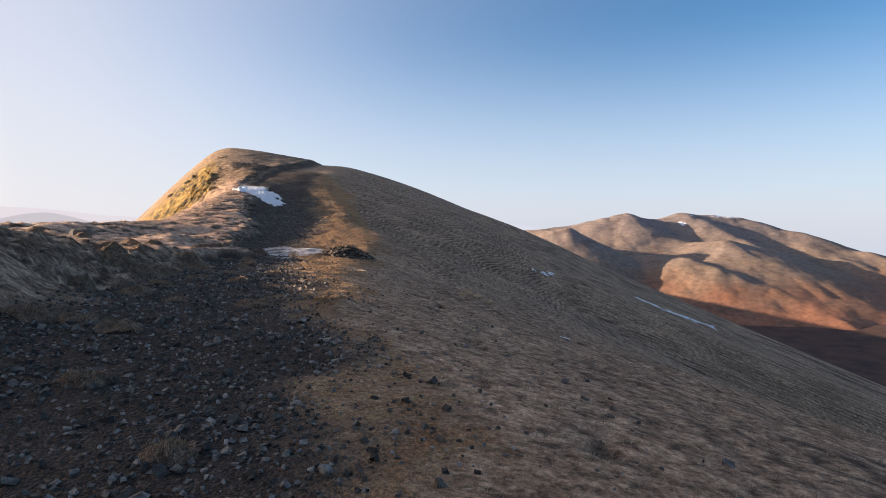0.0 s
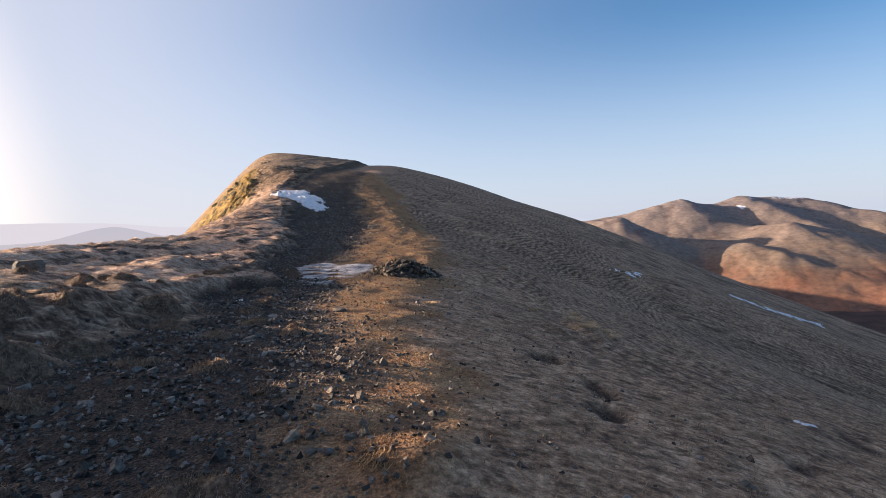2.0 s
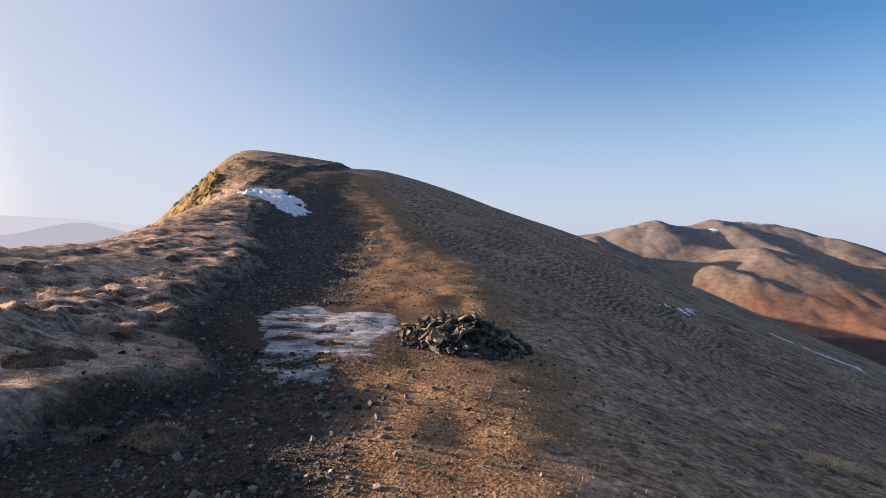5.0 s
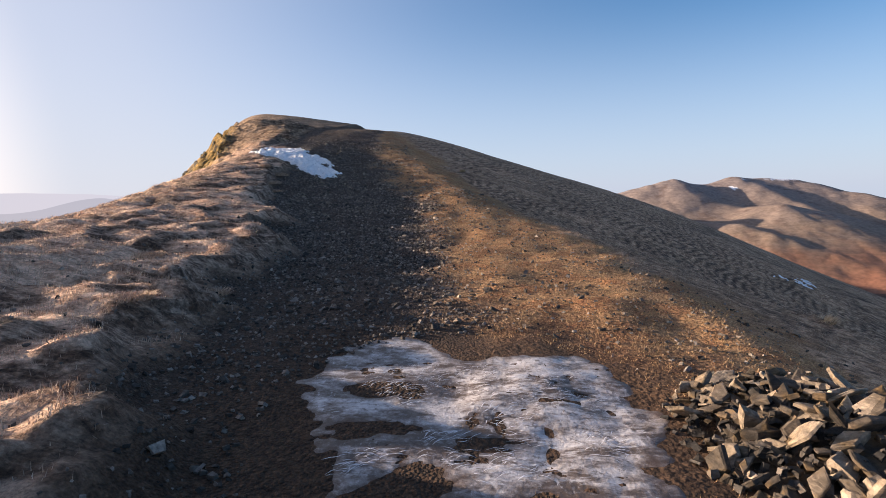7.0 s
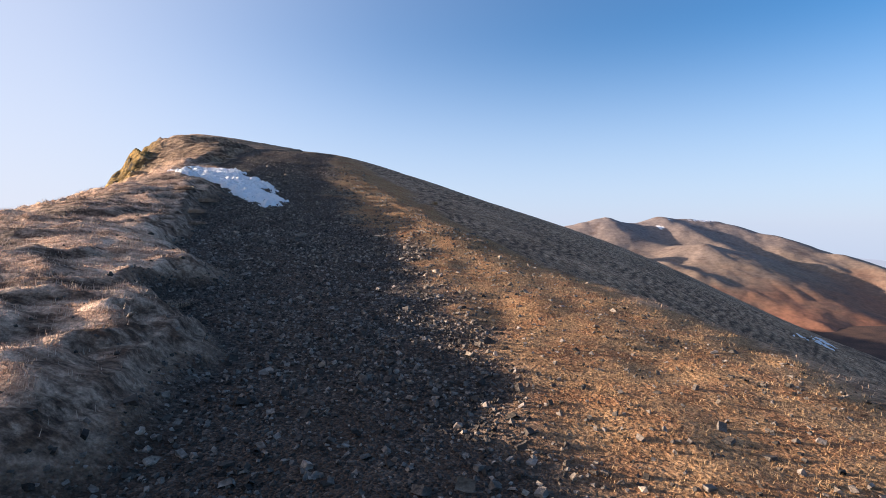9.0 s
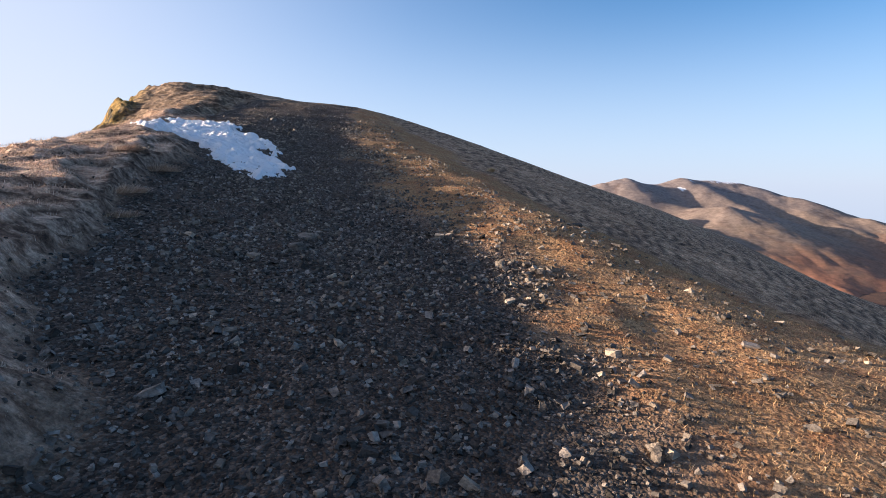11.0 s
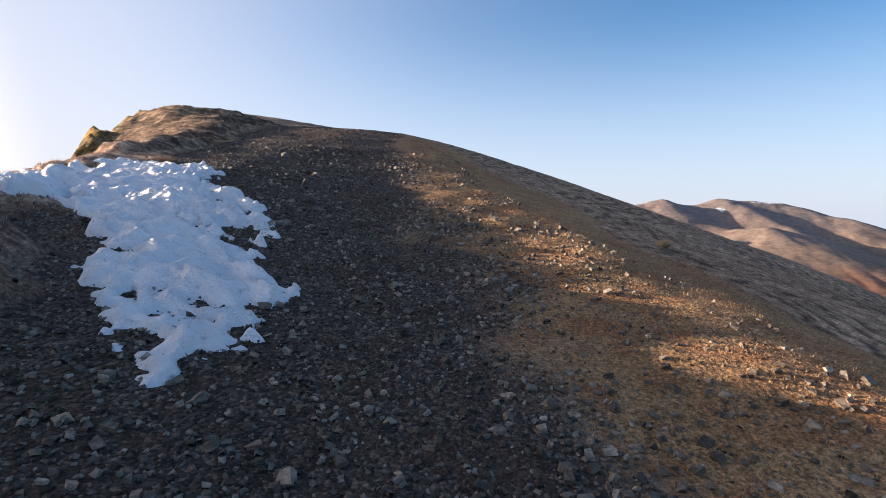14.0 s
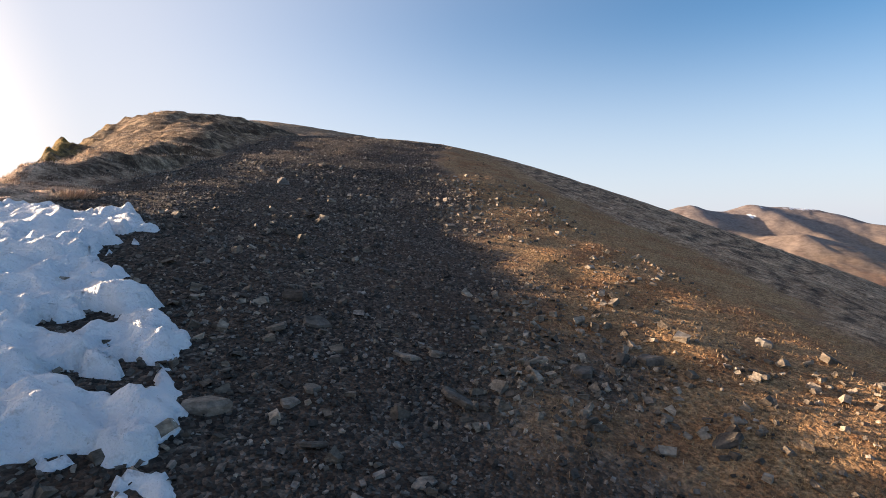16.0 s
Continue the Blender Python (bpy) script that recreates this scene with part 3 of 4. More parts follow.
def chips(x, y, size, sink=0.25, flat=0.35):
    """Angular chips of stone lying on the ground at the given places."""
    n = len(x)
    shape = CHIP[None] * rng.uniform(0.45, 1.0, (n, 8, 3))
    shape *= (size[:, None] * 0.5 * np.stack([rng.uniform(0.8, 1.5, n), rng.uniform(0.6, 1.0, n), rng.uniform(0.4, 0.95, n)], -1))[:, None]
    pts = np.einsum("nij,nkj->nki", turned(n, flat), shape)
    pts += np.stack([x, y, ground_z(x, y) + size * (0.3 - sink)], -1)[:, None]
    faces = (CHIP_FACES[None] + 8 * np.arange(n)[:, None, None]).reshape(-1, 4)
    return pts.reshape(-1, 3), faces


def stone_material(name, dark, mid, light, object_wise=False, moss=0.0):
    n = Nodes(name)
    pick = n.each() if object_wise else n.island()
    col = n.ramp(pick, (0.0, dark), (0.55, mid), (0.97, light))
    col = n.mix(1.0, col, n.ramp(n.noise(40, 5), (0.25, 0.6), (0.75, 1.4)), "MULTIPLY")
    if moss:
        col = n.mix(n.ramp(n.noise(7, 5), (0.5, 0.0), (0.66, moss)), col, (0.17, 0.105, 0.042))
    col = n.mix(1.0, col, n.ramp(n.noise(9, 6, (1, 1, 2.2), 0.7), (0.35, 0.5), (0.65, 1.45)), "MULTIPLY")
    n.bump(n.math("ADD", n.noise(60, 6), n.math("MULTIPLY", n.noise(22, 5, (0.6, 0.6, 2.5)), 1.6)), 0.8, 0.01)
    return n.done(col, 0.8)


GRAVEL_STONE = stone_material("slate_chips", (0.026, 0.022, 0.0185), (0.108, 0.09, 0.076), (0.27, 0.226, 0.19))
PATH_STONE = stone_material("path_stone", (0.07, 0.058, 0.048), (0.13, 0.108, 0.088), (0.26, 0.21, 0.165), True)
PALE_STONE = stone_material("quartz_stone", (0.17, 0.15, 0.13), (0.22, 0.195, 0.17), (0.28, 0.25, 0.22), True)
RUBBLE = stone_material("cairn_rubble", (0.016, 0.015, 0.0145), (0.045, 0.04, 0.036), (0.13, 0.11, 0.092), False, 0.5)
CAIRN_STONE = stone_material("cairn_slate", (0.024, 0.02, 0.017), (0.1, 0.079, 0.06), (0.31, 0.245, 0.18), True, 0.6)


def build_gravel():
    n = 250000
    y = rng.uniform(0, 45, n)
    y[: n // 8] = rng.uniform(44, 56, n // 8)
    u = rng.uniform(-4.2, 3.6, n)
    x = u + along(y, PATH_X)
    gravel, straw, crag, left = zones(x, y)
    keep = rng.uniform(0, 1, n) < gravel * (0.6 + 0.4 * ease(grain(x, y, 0.9, 77) + 0.5)) * (1 - 0.4 * ease((25 - y) / 5)) + 0.07 * straw + 0.02
    keep &= np.hypot((x + 5.4) / 1.3, (y - 18.9) / 1.5) > 1
    x, y = x[keep], y[keep]
    size = np.clip(np.exp(rng.normal(math.log(0.0245), 0.42, len(x))), 0.013, 0.09)
    size = size * (1 + 0.15 * ease((12 - y) / 4) - 0.28 * ease((y - 32) / 4.5))
    v, f = chips(x, y, size, 0.22, 0.55)
    me = mesh_of("gravel", v, f, GRAVEL_STONE)
    ob = new("gravel", me)
    return tagged(ob, "dark slate gravel strewn along the worn path", "gravel", kind="stuff")


build_gravel()


def build_scatter():
    """Coarser broken stones strewn where the gravel thins out into the straw."""
    n = 26000
    y = np.where(rng.uniform(0, 1, n) < 0.35, rng.uniform(4, 46, n), rng.uniform(28, 45, n))
    x = rng.uniform(-1.5, 4.2, n) + along(y, PATH_X)
    gravel, straw, crag, left = zones(x, y)
    edge = np.clip(4 * gravel * straw + (0.12 + 0.22 * ease((y - 29) / 4)) * straw + 0.2 * gravel, 0, 1)
    keep = rng.uniform(0, 1, n) < edge * ease(grain(x, y, 1.1, 78) + 0.8)
    keep &= np.hypot((x + 5.2) / 1.5, (y - 18.5) / 2.1) > 1
    x, y = x[keep], y[keep]
    v, f = chips(x, y, np.clip(np.exp(rng.normal(math.log(0.04), 0.38, len(x))), 0.022, 0.11), 0.2, 0.45)
    ob = new("gravel", mesh_of("gravel", v, f, SCATTER_STONE))
    return tagged(ob, "broken brown-grey slate strewn at the edge of the path", "gravel", kind="stuff")


SCATTER_STONE = stone_material("scattered_slate", (0.085, 0.067, 0.052), (0.18, 0.142, 0.108), (0.34, 0.275, 0.21))
build_scatter()


# ---- grass ----
def blades(x, y, length, width, lean, wind=(0.4, -0.15)):
    """One thin tapering blade at each place, leaning with the wind."""
    n = len(x)
    z = ground_z(x, y)
    a = rng.uniform(0, 2 * np.pi, n)
    out = np.stack([np.cos(a), np.sin(a)], -1) * rng.uniform(0.2, 1.0, n)[:, None] + np.array(wind)
    tip = out * (length * lean)[:, None]
    side = np.stack([-np.sin(a + 0.7), np.cos(a + 0.7)], -1) * width[:, None] / 2
    base = np.stack([x, y], -1)
    p = np.empty((n, 3, 3))
    p[:, 0, :2], p[:, 1, :2], p[:, 2, :2] = base - side, base + side, base + tip
    p[:, 0, 2] = p[:, 1, 2] = z - 0.01
    p[:, 2, 2] = ground_z(p[:, 2, 0], p[:, 2, 1]) + length * np.sqrt(np.clip(1 - lean**2, 0.02, 1))
    return p.reshape(-1, 3), np.arange(3 * n).reshape(-1, 3)


def grass_material(name, dark, mid, pale):
    n = Nodes(name)
    pick = n.math("ADD", n.math("MULTIPLY", n.island(), 0.5), n.math("MULTIPLY", n.noise(1.4, 5), 0.6))
    col = n.ramp(pick, (0.25, dark), (0.55, mid), (0.85, pale))
    return n.done(col, 0.85)


def clumped(count, y0, y1, u0, u1, per=9, spread_by=0.05):
    m = count // per
    cy, cu = rng.uniform(y0, y1, m), rng.uniform(u0, u1, m)
    cx = cu + along(cy, PATH_X)
    x = (cx[:, None] + rng.normal(0, spread_by, (m, per))).ravel()
    y = (cy[:, None] + rng.normal(0, spread_by, (m, per))).ravel()
    return x, y


def build_grass(name, label, x, y, chance, length, material, lean=(0.55, 0.95), width=0.006):
    keep = rng.uniform(0, 1, len(x)) < chance
    x, y = x[keep], y[keep]
    n = len(x)
    v, f = blades(x, y, rng.uniform(0.4, 1.3, n) * length, rng.uniform(0.7, 1.4, n) * width, rng.uniform(*lean, n))
    return tagged(new(name, mesh_of(name, v, f, material)), label, "grass", kind="stuff")


TURF = grass_material("frosted_turf", (0.22, 0.145, 0.098), (0.48, 0.345, 0.25), (0.74, 0.585, 0.46))
SLOPE = grass_material("frosted_slope_grass", (0.13, 0.082, 0.052), (0.32, 0.216, 0.143), (0.58, 0.435, 0.31))
STRAW = grass_material("straw_grass", (0.15, 0.086, 0.042), (0.33, 0.208, 0.104), (0.5, 0.345, 0.19))

gx, gy = (np.concatenate(both) for both in zip(clumped(250000, 2, 56, -9, -1.6, 14, 0.05), clumped(170000, 18, 46, -6.5, -1.6, 14, 0.05)))
g = zones(gx, gy)
steep = np.abs(fell(gx + 0.15, gy) - fell(gx - 0.15, gy)) / 0.3
build_grass("turf_grass", "short frosted straw-coloured turf on the bank", gx, gy, g[3] * (1 - g[2]) * (1 - 0.95 * ease((steep - 0.2) / 0.25)) * (1 - 0.3 * ease((gy - 40.5) / 4)) * (1 - 0.75 * ease((16 - gy) / 5)) * (1 - 0.85 * ground_z(gx, gy, True)), 0.042, TURF, (0.3, 0.9))
gx, gy = clumped(180000, 0, 44, 0.5, 11)
g = zones(gx, gy)
build_grass("slope_grass", "grey-brown frosted grass on the shaded slope", gx, gy, (1 - g[0]) * (1 - g[1]) * (1 - 0.85 * ground_z(gx, gy, True)), 0.042, SLOPE, (0.4, 0.9))
gx, gy = clumped(400000, 6, 45, -0.4, 5.8, 7, 0.03)
g = zones(gx, gy)
build_grass("straw_grass", "golden straw and moss beside the gravel path", gx, gy, g[1] * 0.95 * (np.hypot((gx + 5.4) / 1.2, (gy - 18.9) / 1.4) > 1), 0.025, STRAW, (0.35, 0.9), 0.005)


def build_tuft(x, y, radius, height, label, material, count=160):
    a, d = rng.uniform(0, 2 * np.pi, count), radius * np.sqrt(rng.uniform(0, 1, count))
    bx, by = d * np.cos(a), d * np.sin(a)
    z0 = float(ground_z(x, y))
    p = np.empty((count, 3, 3))
    side = np.stack([-np.sin(a), np.cos(a)], -1) * 0.005
    base = np.stack([bx, by], -1)
    p[:, 0, :2], p[:, 1, :2] = base - side, base + side
    p[:, 2, :2] = base + np.stack([np.cos(a), np.sin(a)], -1) * (rng.uniform(-0.2, 0.4, count) * radius)[:, None] + np.array((0.5, -0.2)) * height + rng.normal(0, 0.3 * height, (count, 2))
    p[:, :2, 2] = -0.03
    p[:, 2, 2] = height * rng.uniform(0.4, 1.0, count) * (1 - 0.6 * (d / radius) ** 2)
    ob = new("grass_tuft", mesh_of("grass_tuft", p.reshape(-1, 3), np.arange(3 * count).reshape(-1, 3), material))
    ob.location = (x, y, z0)
    return tagged(ob, label, "grass tuft", "grass tufts by the path")


BLOND = grass_material("blond_tuft", (0.36, 0.24, 0.12), (0.55, 0.40, 0.24), (0.72, 0.58, 0.42))
build_tuft(-5.53, 39.64, 0.1, 0.13, "pale blond grass tuft standing on the slope", BLOND, 900)
# pale colour here stands in for sun catching a patch of the slope
for tx, ty, tr, th in ((0.55, 17.0, 0.28, 0.07), (0.95, 17.2, 0.25, 0.07), (1.2, 16.6, 0.22, 0.06), (1.1, 15.8, 0.3, 0.07), (0.45, 15.4, 0.2, 0.06), (0.75, 16.2, 0.26, 0.08), (-0.35, 16.8, 0.12, 0.05), (0.8, 18.5, 0.22, 0.06), (-2.5, 13.9, 0.18, 0.05)):
    build_tuft(tx, ty, tr, th, "grass tuft on the slope, paled for the sunlight on it", BLOND, 500)
build_tuft(-5.15, 17.86, 0.15, 0.06, "muddy straw tuft standing in the frozen puddle", STRAW, 420)
build_tuft(-4.98, 17.1, 0.2, 0.05, "muddy straw tuft at the rim of the frozen puddle", STRAW, 420)
build_tuft(-2.1, 7.15, 0.2, 0.055, "low straw tuft at the edge of the gravel", STRAW, 260)
build_tuft(-2.35, 7.5, 0.16, 0.045, "low straw tuft at the edge of the gravel", STRAW, 220)
build_tuft(-0.58, 23.25, 0.16, 0.10, "pale frosted tuft on the shaded slope", BLOND, 160)
for tx, ty, tr, th in ((-8.35, 20.3, 0.2, 0.05), (-9.1, 25.7, 0.26, 0.05), (-9.3, 22.1, 0.22, 0.07),
        (-10.7, 30.75, 0.24, 0.07), (-11.4, 33.3, 0.3, 0.13), (-11.9, 33.4, 0.2, 0.1), (-11.05, 31.6, 0.26, 0.12), (-7.3, 16.7, 0.24, 0.06), (-8.2, 21.4, 0.22, 0.06), (-13.9, 41.2, 0.28, 0.14)):
    build_tuft(tx, ty, tr, th, "frosted tussock of pale turf grass on the bank", TURF, 700)


def clod_material():
    n = Nodes("peaty_turf")
    col = n.ramp(n.math("ADD", n.math("MULTIPLY", n.noise(9, 6, rough=0.7), 0.6), n.math("MULTIPLY", n.noise(45, 4), 0.4)), (0.38, (0.045, 0.03, 0.021)), (0.5, (0.15, 0.095, 0.062)), (0.62, (0.34, 0.235, 0.16)))
    n.bump(n.math("ADD", n.noise(18, 6), n.noise(60, 4)), 0.9, 0.03)
    return n.done(col, 0.95)


CLOD = clod_material()
WITHERED = grass_material("withered_grass", (0.13, 0.08, 0.05), (0.3, 0.2, 0.13), (0.5, 0.37, 0.26))


def build_clod(x, y, radius, height, seed):
    """A hummock of peaty turf left standing between the stones, with withered grass on it."""
    a, d = np.meshgrid(np.linspace(0, 2 * np.pi, 25), np.linspace(0, 1, 9), indexing="ij")
    reach = radius * (1 + 0.3 * grain(3 * np.cos(a), 3 * np.sin(a), 1.7, seed))
    px, py = reach * d * np.cos(a), 0.75 * reach * d * np.sin(a)
    base = float(ground_z(x, y))

    def top(qx, qy):
        q = np.clip(np.hypot(qx, qy / 0.75) / radius, 0, 1.3)
        return ground_z(x + qx, y + qy) - base + height * (1 - q**2.4) * (1 + 0.5 * grain(x + qx, y + qy, 0.12, seed)) - 0.015

    clod = new("turf_clod")
    clod.location = (x, y, base)
    tagged(clod, "brown peaty turf clod with withered grass among stones", "turf", "turf clods by the path")
    part("earth", mesh_of("earth", np.stack([px, py, top(px, py)], -1).reshape(-1, 3), grid_faces(25, 9)[:, ::-1], CLOD, True), clod)
    n = int(2200 * radius)
    t, r = rng.uniform(0, 2 * np.pi, n), radius * np.sqrt(rng.uniform(0, 0.8, n))
    bx, by = r * np.cos(t), 0.75 * r * np.sin(t)
    p = np.empty((n, 3, 3))
    side = np.stack([-np.sin(t), np.cos(t)], -1) * 0.003
    p[:, 0, :2], p[:, 1, :2] = np.stack([bx, by], -1) - side, np.stack([bx, by], -1) + side
    p[:, 2, :2] = np.stack([bx, by], -1) + rng.normal(0, 0.022, (n, 2)) + (0.015, -0.01)
    p[:, 0, 2] = p[:, 1, 2] = top(bx, by) - 0.005
    p[:, 2, 2] = p[:, 0, 2] + rng.uniform(0.015, 0.05, n)
    part("grass", mesh_of("grass", p.reshape(-1, 3), np.arange(3 * n).reshape(-1, 3), WITHERED), clod, "withered brown grass blades")
    return clod


for k, (tx, ty, tr) in enumerate(((-2.11, 2.36, 0.2), (-3.25, 3.45, 0.22), (-3.77, 4.87, 0.26), (-4.72, 5.04, 0.3), (-3.0, 6.76, 0.3), (-4.0, 6.62, 0.22), (-4.64, 6.88, 0.3), (-4.7, 7.7, 0.24),
        (-4.96, 12.2, 0.22), (-4.45, 11.05, 0.24), (-5.25, 10.6, 0.32), (-4.5, 10.12, 0.2), (-3.72, 10.4, 0.2), (-3.25, 8.3, 0.16), (-3.93, 8.8, 0.22), (-5.78, 11.35, 0.34), (-4.62, 8.9, 0.28), (-5.1, 13.2, 0.24), (-3.85, 10.85, 0.14), (-5.6, 14.6, 0.3), (-5.3, 8.4, 0.3))):
    build_clod(tx, ty, tr, 0.25 * tr + 0.02, 300 + k)
for k in range(34):
    ty = rng.uniform(4.5, 16)
    tr = rng.uniform(0.12, 0.34)
    build_clod(float(along(ty, PATH_X)) + rng.uniform(-5.5, -1.9), ty, tr, 0.28 * tr + 0.015, 340 + k)


# ---- single stones ----
def inside(x, y, ring):
    """How far inside the outline a place lies, in metres; below nought outside."""
    px, py = np.array(ring, float).T
    best, odd = np.full(np.shape(x), 1e9), np.zeros(np.shape(x), bool)
    for k in range(len(px)):
        ax, ay, bx, by = px[k - 1], py[k - 1], px[k], py[k]
        dx, dy = bx - ax, by - ay
        s = np.clip(((x - ax) * dx + (y - ay) * dy) / (dx * dx + dy * dy), 0, 1)
        best = np.minimum(best, np.hypot(x - ax - s * dx, y - ay - s * dy))
        if dy:
            odd ^= ((ay > y) != (by > y)) & (x < ax + (y - ay) / dy * dx)
    return np.where(odd, best, -best)


# the outline of the old snow beside the path
SNOW_RING = [(-14.15, 40.0), (-13.9, 40.7), (-13.3, 40.4), (-12.7, 40.65), (-12.35, 39.9), (-11.65, 38.8), (-11.07, 38.57), (-11.03, 38.02), (-10.72, 37.6), (-10.35, 37.1),
    (-10.45, 36.8), (-10.33, 36.55), (-10.14, 36.1), (-10.15, 35.88), (-9.9, 35.85), (-10.02, 35.58), (-9.93, 35.38), (-10.08, 35.08), (-9.86, 35.1), (-9.86, 34.9), (-10.0, 34.6), (-10.04, 34.3),
    (-10.17, 34.02), (-10.27, 34.2), (-10.4, 34.38), (-10.55, 34.2), (-10.6, 34.45), (-10.82, 34.45), (-10.85, 34.72), (-11.0, 35.0), (-11.4, 35.5), (-11.55, 35.95), (-12.0, 36.4), (-12.55, 36.95),
    (-12.92, 37.4), (-12.92, 36.7), (-13.3, 36.5), (-14.05, 37.7), (-14.15, 38.8)]


def slab_mesh(name, corners, thick, material, seed):
    """A broken slab: an uneven outline, a narrower top, rounded-off corners; about 1 long."""
    r = np.random.default_rng(seed)
    a = np.sort(np.linspace(0, 2 * np.pi, corners, endpoint=False) + r.uniform(-0.35, 0.35, corners))
    rad = r.uniform(0.4, 0.56, corners)
    ring = np.stack([np.cos(a) * rad, np.sin(a) * rad * 0.72], -1)
    levels = []
    for f, h in ((0.86, -0.5), (1.0, -0.32), (1.0, 0.3), (0.84, 0.5)):
        z = h * thick + r.normal(0, 0.05 * thick, corners)
        levels.append(np.column_stack([ring * f * r.uniform(0.94, 1.05, (corners, 1)), z]))
    v = np.concatenate(levels + [[(0, 0, -0.5 * thick)], [(0.03, 0, 0.53 * thick)]])
    f = []
    for k in range(3):
        for i in range(corners):
            j = (i + 1) % corners
            f += [(k * corners + i, k * corners + j, (k + 1) * corners + j), (k * corners + i, (k + 1) * corners + j, (k + 1) * corners + i)]
    for i in range(corners):
        j = (i + 1) % corners
        f += [(4 * corners, j, i), (4 * corners + 1, 3 * corners + i, 3 * corners + j)]
    return mesh_of(name, v, f, material)


def stone_at(me, x, y, size, label, group, tip=9, sink=0.26):
    ob = new("stone", me)
    ob.matrix_basis = pose(x, y, float(ground_z(x, y)) + size * 0.12 - size * sink * 0.5, rng.normal(0, tip), rng.normal(0, tip), rng.uniform(0, 360)) @ Matrix.Diagonal((size, size, size, 1))
    return tagged(ob, label, "stone", group)


PATH_SLABS = [slab_mesh("stone", 5 + k % 3, 0.14 + 0.05 * (k % 4), PATH_STONE, 100 + k) for k in range(9)]
PALE_SLABS = [slab_mesh("stone", 5 + k, 0.5, PALE_STONE, 150 + k) for k in range(2)]
BIG_STONES = [
    (-9.79, 31.19, 0.3), (-9.93, 30.89, 0.24), (-8.69, 30.97, 0.26), (-8.72, 30.54, 0.3), (-8.57, 31.44, 0.2), (-8.14, 31.3, 0.12), (-10.68, 39.04, 0.32), (-10.43, 38.68, 0.2),
    (-9.51, 38.11, 0.26), (-9.83, 38.45, 0.18), (-10.63, 38.49, 0.18), (-8.81, 38.54, 0.2), (-8.36, 38.74, 0.22), (-9.63, 37.41, 0.13), (-10.24, 37.93, 0.14), (-10.29, 37.77, 0.14),
    (-10.61, 37.61, 0.24), (-8.53, 37.44, 0.2), (-7.73, 38.64, 0.2), (-10.23, 40.02, 0.16), (-10.76, 37.63, 0.18), (-9.66, 38.53, 0.14), (-10.11, 37.51, 0.16), (-8.25, 37.96, 0.2),
    (-9.92, 36.32, 0.15), (-9.31, 36.09, 0.14), (-8.75, 35.96, 0.12), (-8.52, 37.36, 0.11), (-9.75, 41.96, 0.24), (-4.92, 33.32, 0.24), (-3.66, 12.38, 0.3), (-4.4, 11.6, 0.24),
    (-4.15, 10.15, 0.26), (-4.71, 22.79, 0.12),
]
for k, (sx, sy, size) in enumerate(BIG_STONES):
    if inside(sx, sy, SNOW_RING) > -0.05:
        continue
    stone_at(PATH_SLABS[k % 9], sx, sy, size, "angular grey slate slab lying loose on the path", "stones on the path")
BOULDER = slab_mesh("stone", 6, 0.8, PATH_STONE, 190)
stone_at(BOULDER, -9.35, 13.31, 0.45, "dark boulder sitting on the grassy crest", "boulders")
stone_at(PALE_SLABS[0], -9.08, 34.15, 0.10, "small white quartz stone on the dark gravel", "pale stones")
stone_at(PALE_SLABS[1], -12.2, 43.1, 0.24, "pale upright stone standing on the upper path", "pale stones", 40)
stone_at(PALE_SLABS[1], -7.43, 39.2, 0.15, "pale stone among the straw beside the path", "pale stones")
for k in range(195):
    sy = rng.uniform(1.5, 44) if k < 150 else rng.uniform(35.5, 46)
    sx = float(along(sy, PATH_X)) + rng.uniform(-2.4, 3.2)
    if math.hypot((sx + 5.0) / 2.2, (sy - 18.8) / 2.0) < 1 or inside(sx, sy, SNOW_RING) > -0.15:
        continue
    stone_at(PATH_SLABS[k % 9], sx, sy, rng.uniform(0.05, 0.13) if k < 150 else rng.uniform(0.04, 0.1), "small broken slate stone on the gravel path", "stones on the path", 22)


# ---- rocks on the crag ----
CRAG_STONE = stone_material("mossy_crag", (0.05, 0.047, 0.035), (0.085, 0.075, 0.045), (0.14, 0.12, 0.07), True, 0.8)
CRAG_BLOCKS = [slab_mesh("rock", 5 + k % 3, 0.75, CRAG_STONE, 170 + k) for k in range(4)]


def build_outcrop(places, label):
    crag = new("rock_outcrop")
    cx, cy = places[0][0], places[0][1]
    base = float(ground_z(cx, cy))
    crag.location = (cx, cy, base)
    for k, (px, py, size, up) in enumerate(places):
        m = pose(px - cx, py - cy, float(ground_z(px, py)) - base + up, rng.normal(0, 10), rng.normal(0, 10), rng.uniform(0, 360)) @ Matrix.Diagonal((size, size, size, 1))
        part("rock", CRAG_BLOCKS[k % 4], crag, m=m)
    return tagged(crag, label, "rock")


build_outcrop([(-20.3, 49.5, 0.5, -0.3), (-20.6, 49.9, 0.5, -0.34), (-20.6, 49.2, 0.4, -0.25)], "dark mossy rock outcrop at the edge of the drop")
build_outcrop([(-18.6, 46.4, 0.32, -0.1), (-18.9, 46.9, 0.36, -0.14), (-19.1, 46.2, 0.28, -0.08)], "broken mossy crag on the steep flank")
build_outcrop([(-31.22, 66.22, 0.55, -0.05), (-31.67, 66.62, 0.50, -0.08), (-30.87, 66.72, 0.45, -0.06)], "dark rock nub breaking through the golden flank")
build_outcrop([(-27.63, 62.73, 0.65, -0.05), (-28.08, 63.13, 0.50, -0.08), (-27.28, 63.23, 0.45, -0.06)], "dark rock nub breaking through the golden flank")
